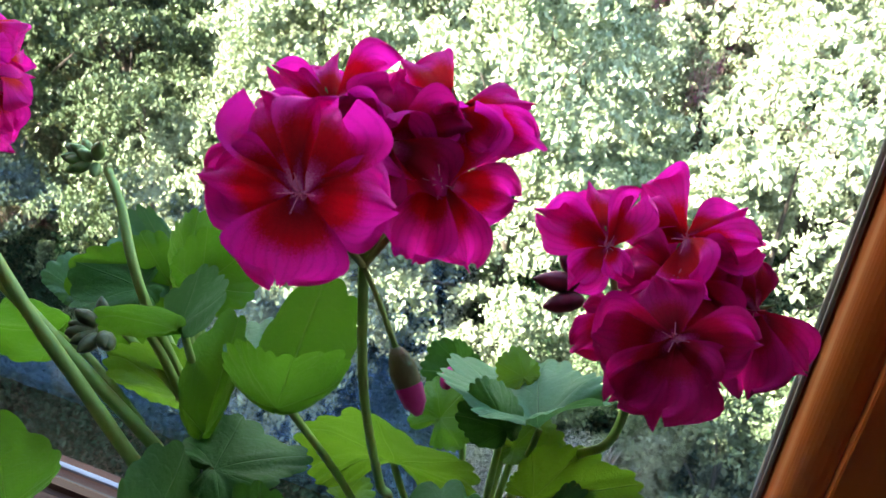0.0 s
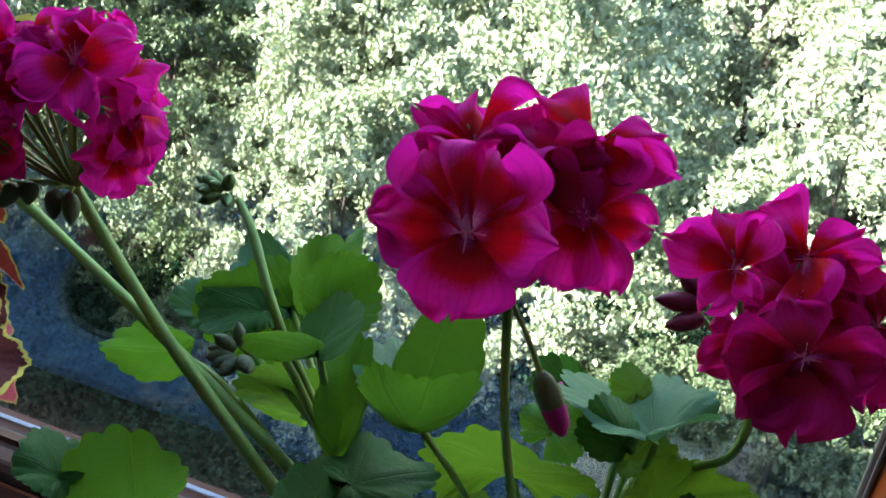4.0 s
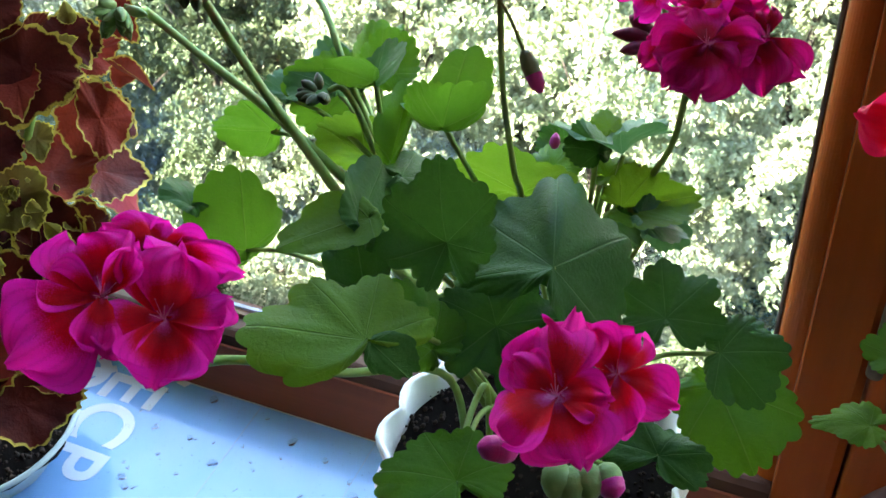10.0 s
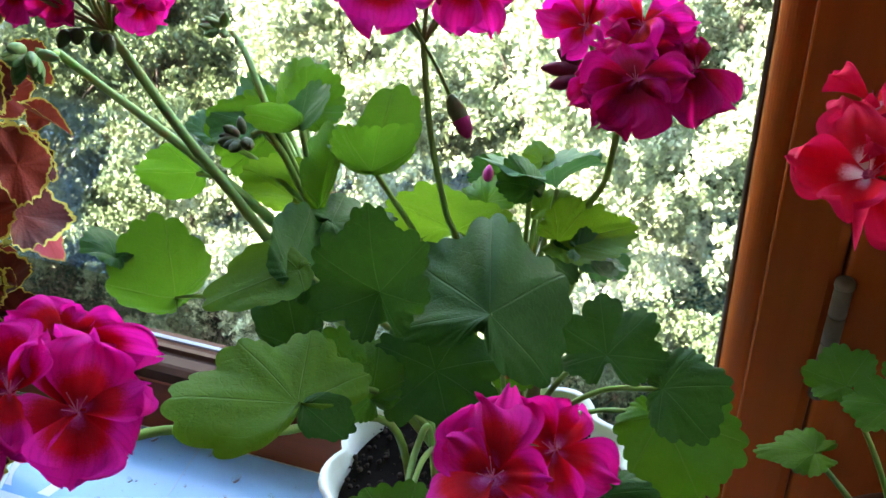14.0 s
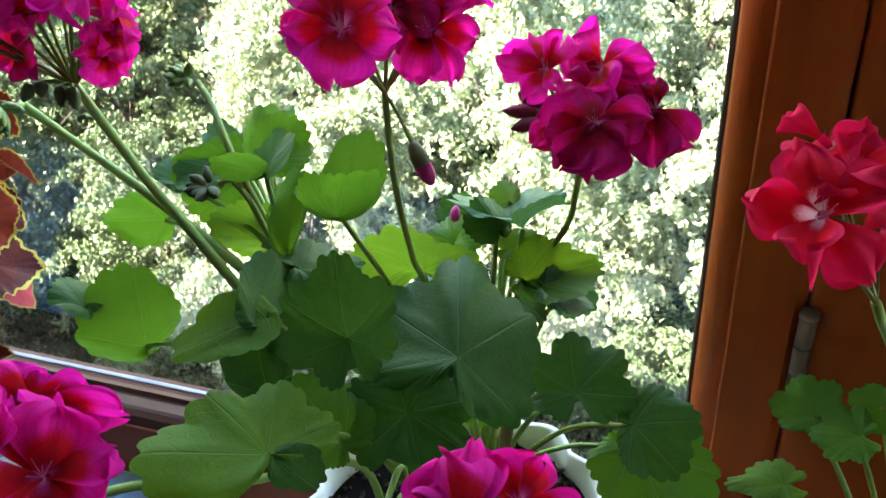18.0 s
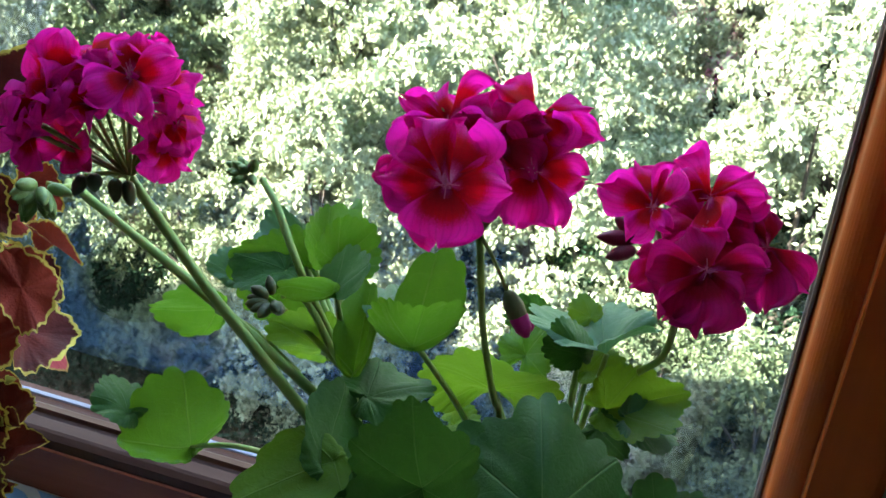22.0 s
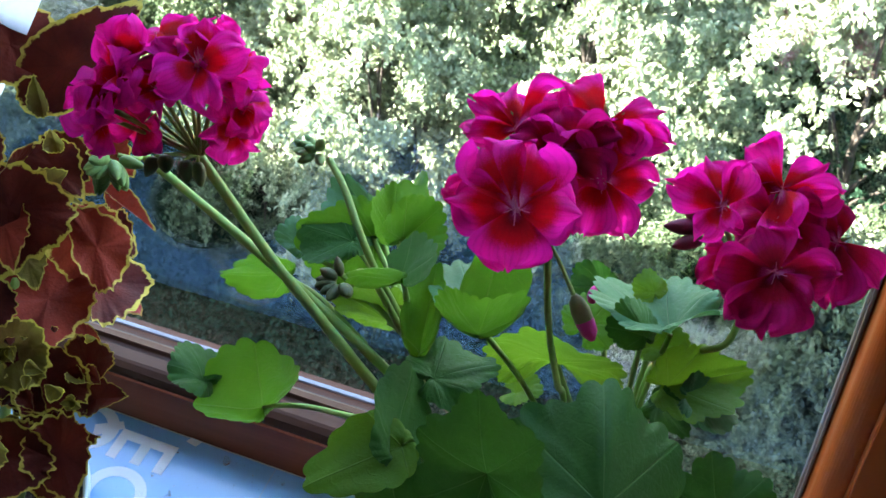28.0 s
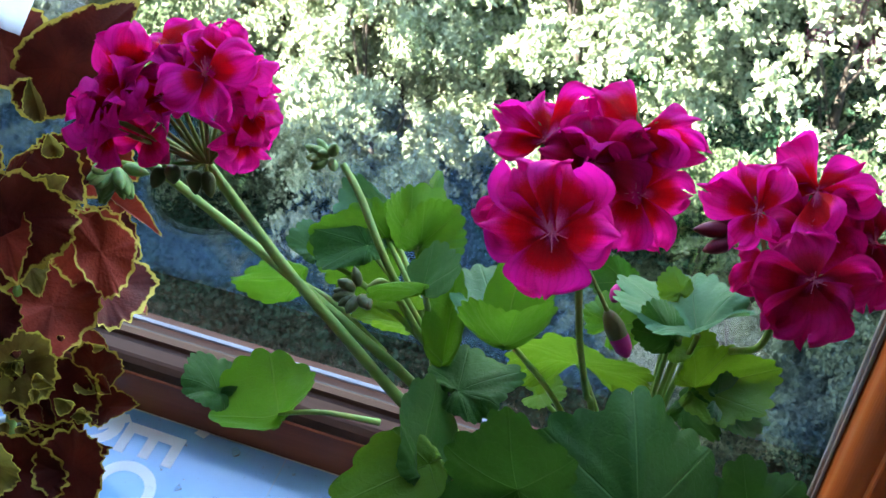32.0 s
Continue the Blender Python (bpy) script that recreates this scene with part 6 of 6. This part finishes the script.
coleus_leaf(coleus, (-0.1861, -0.2022, 0.2789), (-0.1868, -0.2049, 0.2850), (-0.1859, -0.2016, 0.2833), COLEUS_PALE, 0.35, 0.5, 5)
coleus_leaf(coleus, (-0.1855, -0.1681, 0.3040), (-0.1844, -0.1682, 0.3116), (-0.1829, -0.1669, 0.3079), COLEUS_DARK, 0.35, 0.5, 5)
coleus_leaf(coleus, (-0.1575, -0.1784, 0.2945), (-0.1434, -0.1836, 0.2926), (-0.1546, -0.1856, 0.2915), COLEUS_DARK, 0.35, 0.5, 5)
coleus_leaf(coleus, (-0.1726, -0.2108, 0.3086), (-0.1613, -0.2181, 0.3040), (-0.1718, -0.2178, 0.3054), COLEUS_DARK, 0.35, 0.5, 5)
coleus_leaf(coleus, (-0.1837, -0.1989, 0.3271), (-0.1868, -0.2078, 0.3286), (-0.1870, -0.2007, 0.3316), COLEUS_PALE, 0.35, 0.5, 5)
coleus_leaf(coleus, (-0.1941, -0.2042, 0.3271), (-0.1967, -0.2158, 0.3255), (-0.1991, -0.2078, 0.3307), COLEUS_DARK, 0.35, 0.5, 5)
coleus_leaf(coleus, (-0.1488, -0.2045, 0.3023), (-0.1366, -0.2061, 0.3034), (-0.1439, -0.2086, 0.3000), COLEUS_PALE, 0.35, 0.5, 5)
coleus_leaf(coleus, (-0.1782, -0.1929, 0.3304), (-0.1747, -0.1940, 0.3366), (-0.1747, -0.1929, 0.3331), COLEUS_PALE, 0.35, 0.5, 5)
coleus_leaf(coleus, (-0.1730, -0.2000, 0.3201), (-0.1596, -0.2016, 0.3205), (-0.1677, -0.2045, 0.3172), COLEUS_PALE, 0.35, 0.5, 5)
coleus_leaf(coleus, (-0.1861, -0.2240, 0.3019), (-0.1792, -0.2313, 0.2999), (-0.1862, -0.2290, 0.3013), COLEUS_PALE, 0.35, 0.5, 5)
coleus_leaf(coleus, (-0.1835, -0.1978, 0.3281), (-0.1768, -0.2054, 0.3258), (-0.1837, -0.2030, 0.3274), COLEUS_PALE, 0.35, 0.5, 5)
coleus_leaf(coleus, (-0.1881, -0.2024, 0.3257), (-0.1777, -0.1988, 0.3332), (-0.1799, -0.2025, 0.3258), COLEUS_PALE, 0.35, 0.5, 5)
coleus_leaf(coleus, (-0.1731, -0.2051, 0.3148), (-0.1692, -0.2131, 0.3136), (-0.1743, -0.2093, 0.3156), COLEUS_PALE, 0.35, 0.5, 5)
coleus_leaf(coleus, (-0.1840, -0.2087, 0.3169), (-0.1809, -0.2131, 0.3199), (-0.1829, -0.2105, 0.3191), COLEUS_PALE, 0.35, 0.5, 5)
coleus_leaf(coleus, (-0.1533, -0.2027, 0.3067), (-0.1595, -0.2054, 0.3164), (-0.1532, -0.1997, 0.3144), COLEUS_PALE, 0.35, 0.5, 5)
coleus_leaf(coleus, (-0.1469, -0.2023, 0.3037), (-0.1503, -0.2100, 0.3067), (-0.1495, -0.2034, 0.3086), COLEUS_PALE, 0.35, 0.5, 5)
coleus_leaf(coleus, (-0.1942, -0.1986, 0.3330), (-0.1920, -0.2025, 0.3371), (-0.1928, -0.1996, 0.3358), COLEUS_PALE, 0.35, 0.5, 5)
coleus_leaf(coleus, (-0.1832, -0.1974, 0.3283), (-0.1834, -0.1987, 0.3364), (-0.1806, -0.1959, 0.3331), COLEUS_DARK, 0.35, 0.5, 5)
coleus_leaf(coleus, (-0.1945, -0.2198, 0.3108), (-0.1839, -0.2220, 0.3121), (-0.1903, -0.2235, 0.3094), COLEUS_PALE, 0.35, 0.5, 5)
coleus_leaf(coleus, (-0.2087, -0.1207, 0.3995), (-0.2086, -0.1703, 0.3473), (-0.2410, -0.1706, 0.3799), COLEUS_DARK, 0.06, 0.0, 9)
coleus_leaf(coleus, (-0.2162, -0.1014, 0.3928), (-0.1833, -0.1100, 0.3661), (-0.1911, -0.0902, 0.3834), COLEUS_DARK, 0.06, 0.0, 9)
coleus_leaf(coleus, (-0.2103, -0.1216, 0.4227), (-0.2275, -0.1593, 0.4078), (-0.2101, -0.1414, 0.4018), COLEUS_DARK, 0.06, 0.0, 9)
coleus_leaf(coleus, (-0.1749, -0.0899, 0.4060), (-0.1491, -0.0987, 0.3829), (-0.1535, -0.0853, 0.3994), COLEUS_RED, 0.06, 0.0, 9)
coleus_leaf(coleus, (-0.1933, -0.1269, 0.3306), (-0.1665, -0.0999, 0.3291), (-0.1683, -0.1342, 0.3094), COLEUS_RED, 0.06, 0.0, 9)
coleus_leaf(coleus, (-0.1936, -0.1715, 0.3535), (-0.2112, -0.2086, 0.3394), (-0.1897, -0.1942, 0.3352), COLEUS_DARK, 0.06, 0.0, 9)
coleus_leaf(coleus, (-0.1771, -0.1776, 0.3227), (-0.2086, -0.2228, 0.3153), (-0.1782, -0.2078, 0.2992), COLEUS_PALE, 0.1, 0.0, 9)
coleus_leaf(coleus, (-0.1683, -0.1768, 0.3111), (-0.1781, -0.2179, 0.2886), (-0.1484, -0.1882, 0.2884), COLEUS_DARK, 0.1, 0.0, 9)
coleus_leaf(coleus, (-0.1366, -0.2530, 0.2758), (-0.1027, -0.2819, 0.2599), (-0.1262, -0.2981, 0.2614), COLEUS_RED, 0.12, 0.0, 9)
coleus_leaf(coleus, (-0.1275, -0.2833, 0.2699), (-0.1061, -0.3108, 0.2437), (-0.1359, -0.3237, 0.2672), COLEUS_DARK, 0.1, 0.0, 9)
coleus_leaf(coleus, (-0.1455, -0.2729, 0.2905), (-0.1505, -0.3189, 0.2680), (-0.1199, -0.2898, 0.2745), COLEUS_RED, 0.1, 0.0, 9)
coleus_leaf(coleus, (-0.1648, -0.2261, 0.3037), (-0.1647, -0.2738, 0.2845), (-0.1352, -0.2427, 0.2858), COLEUS_DARK, 0.12, 0.0, 9)
coleus_leaf(coleus, (-0.1500, -0.2169, 0.3055), (-0.1193, -0.2530, 0.2819), (-0.1176, -0.2226, 0.2975), COLEUS_DARK, 0.12, 0.0, 9)
coleus_leaf(coleus, (-0.1681, -0.2374, 0.3246), (-0.1724, -0.2759, 0.3019), (-0.1435, -0.2510, 0.3125), COLEUS_PALE, 0.2, 0.0, 9)
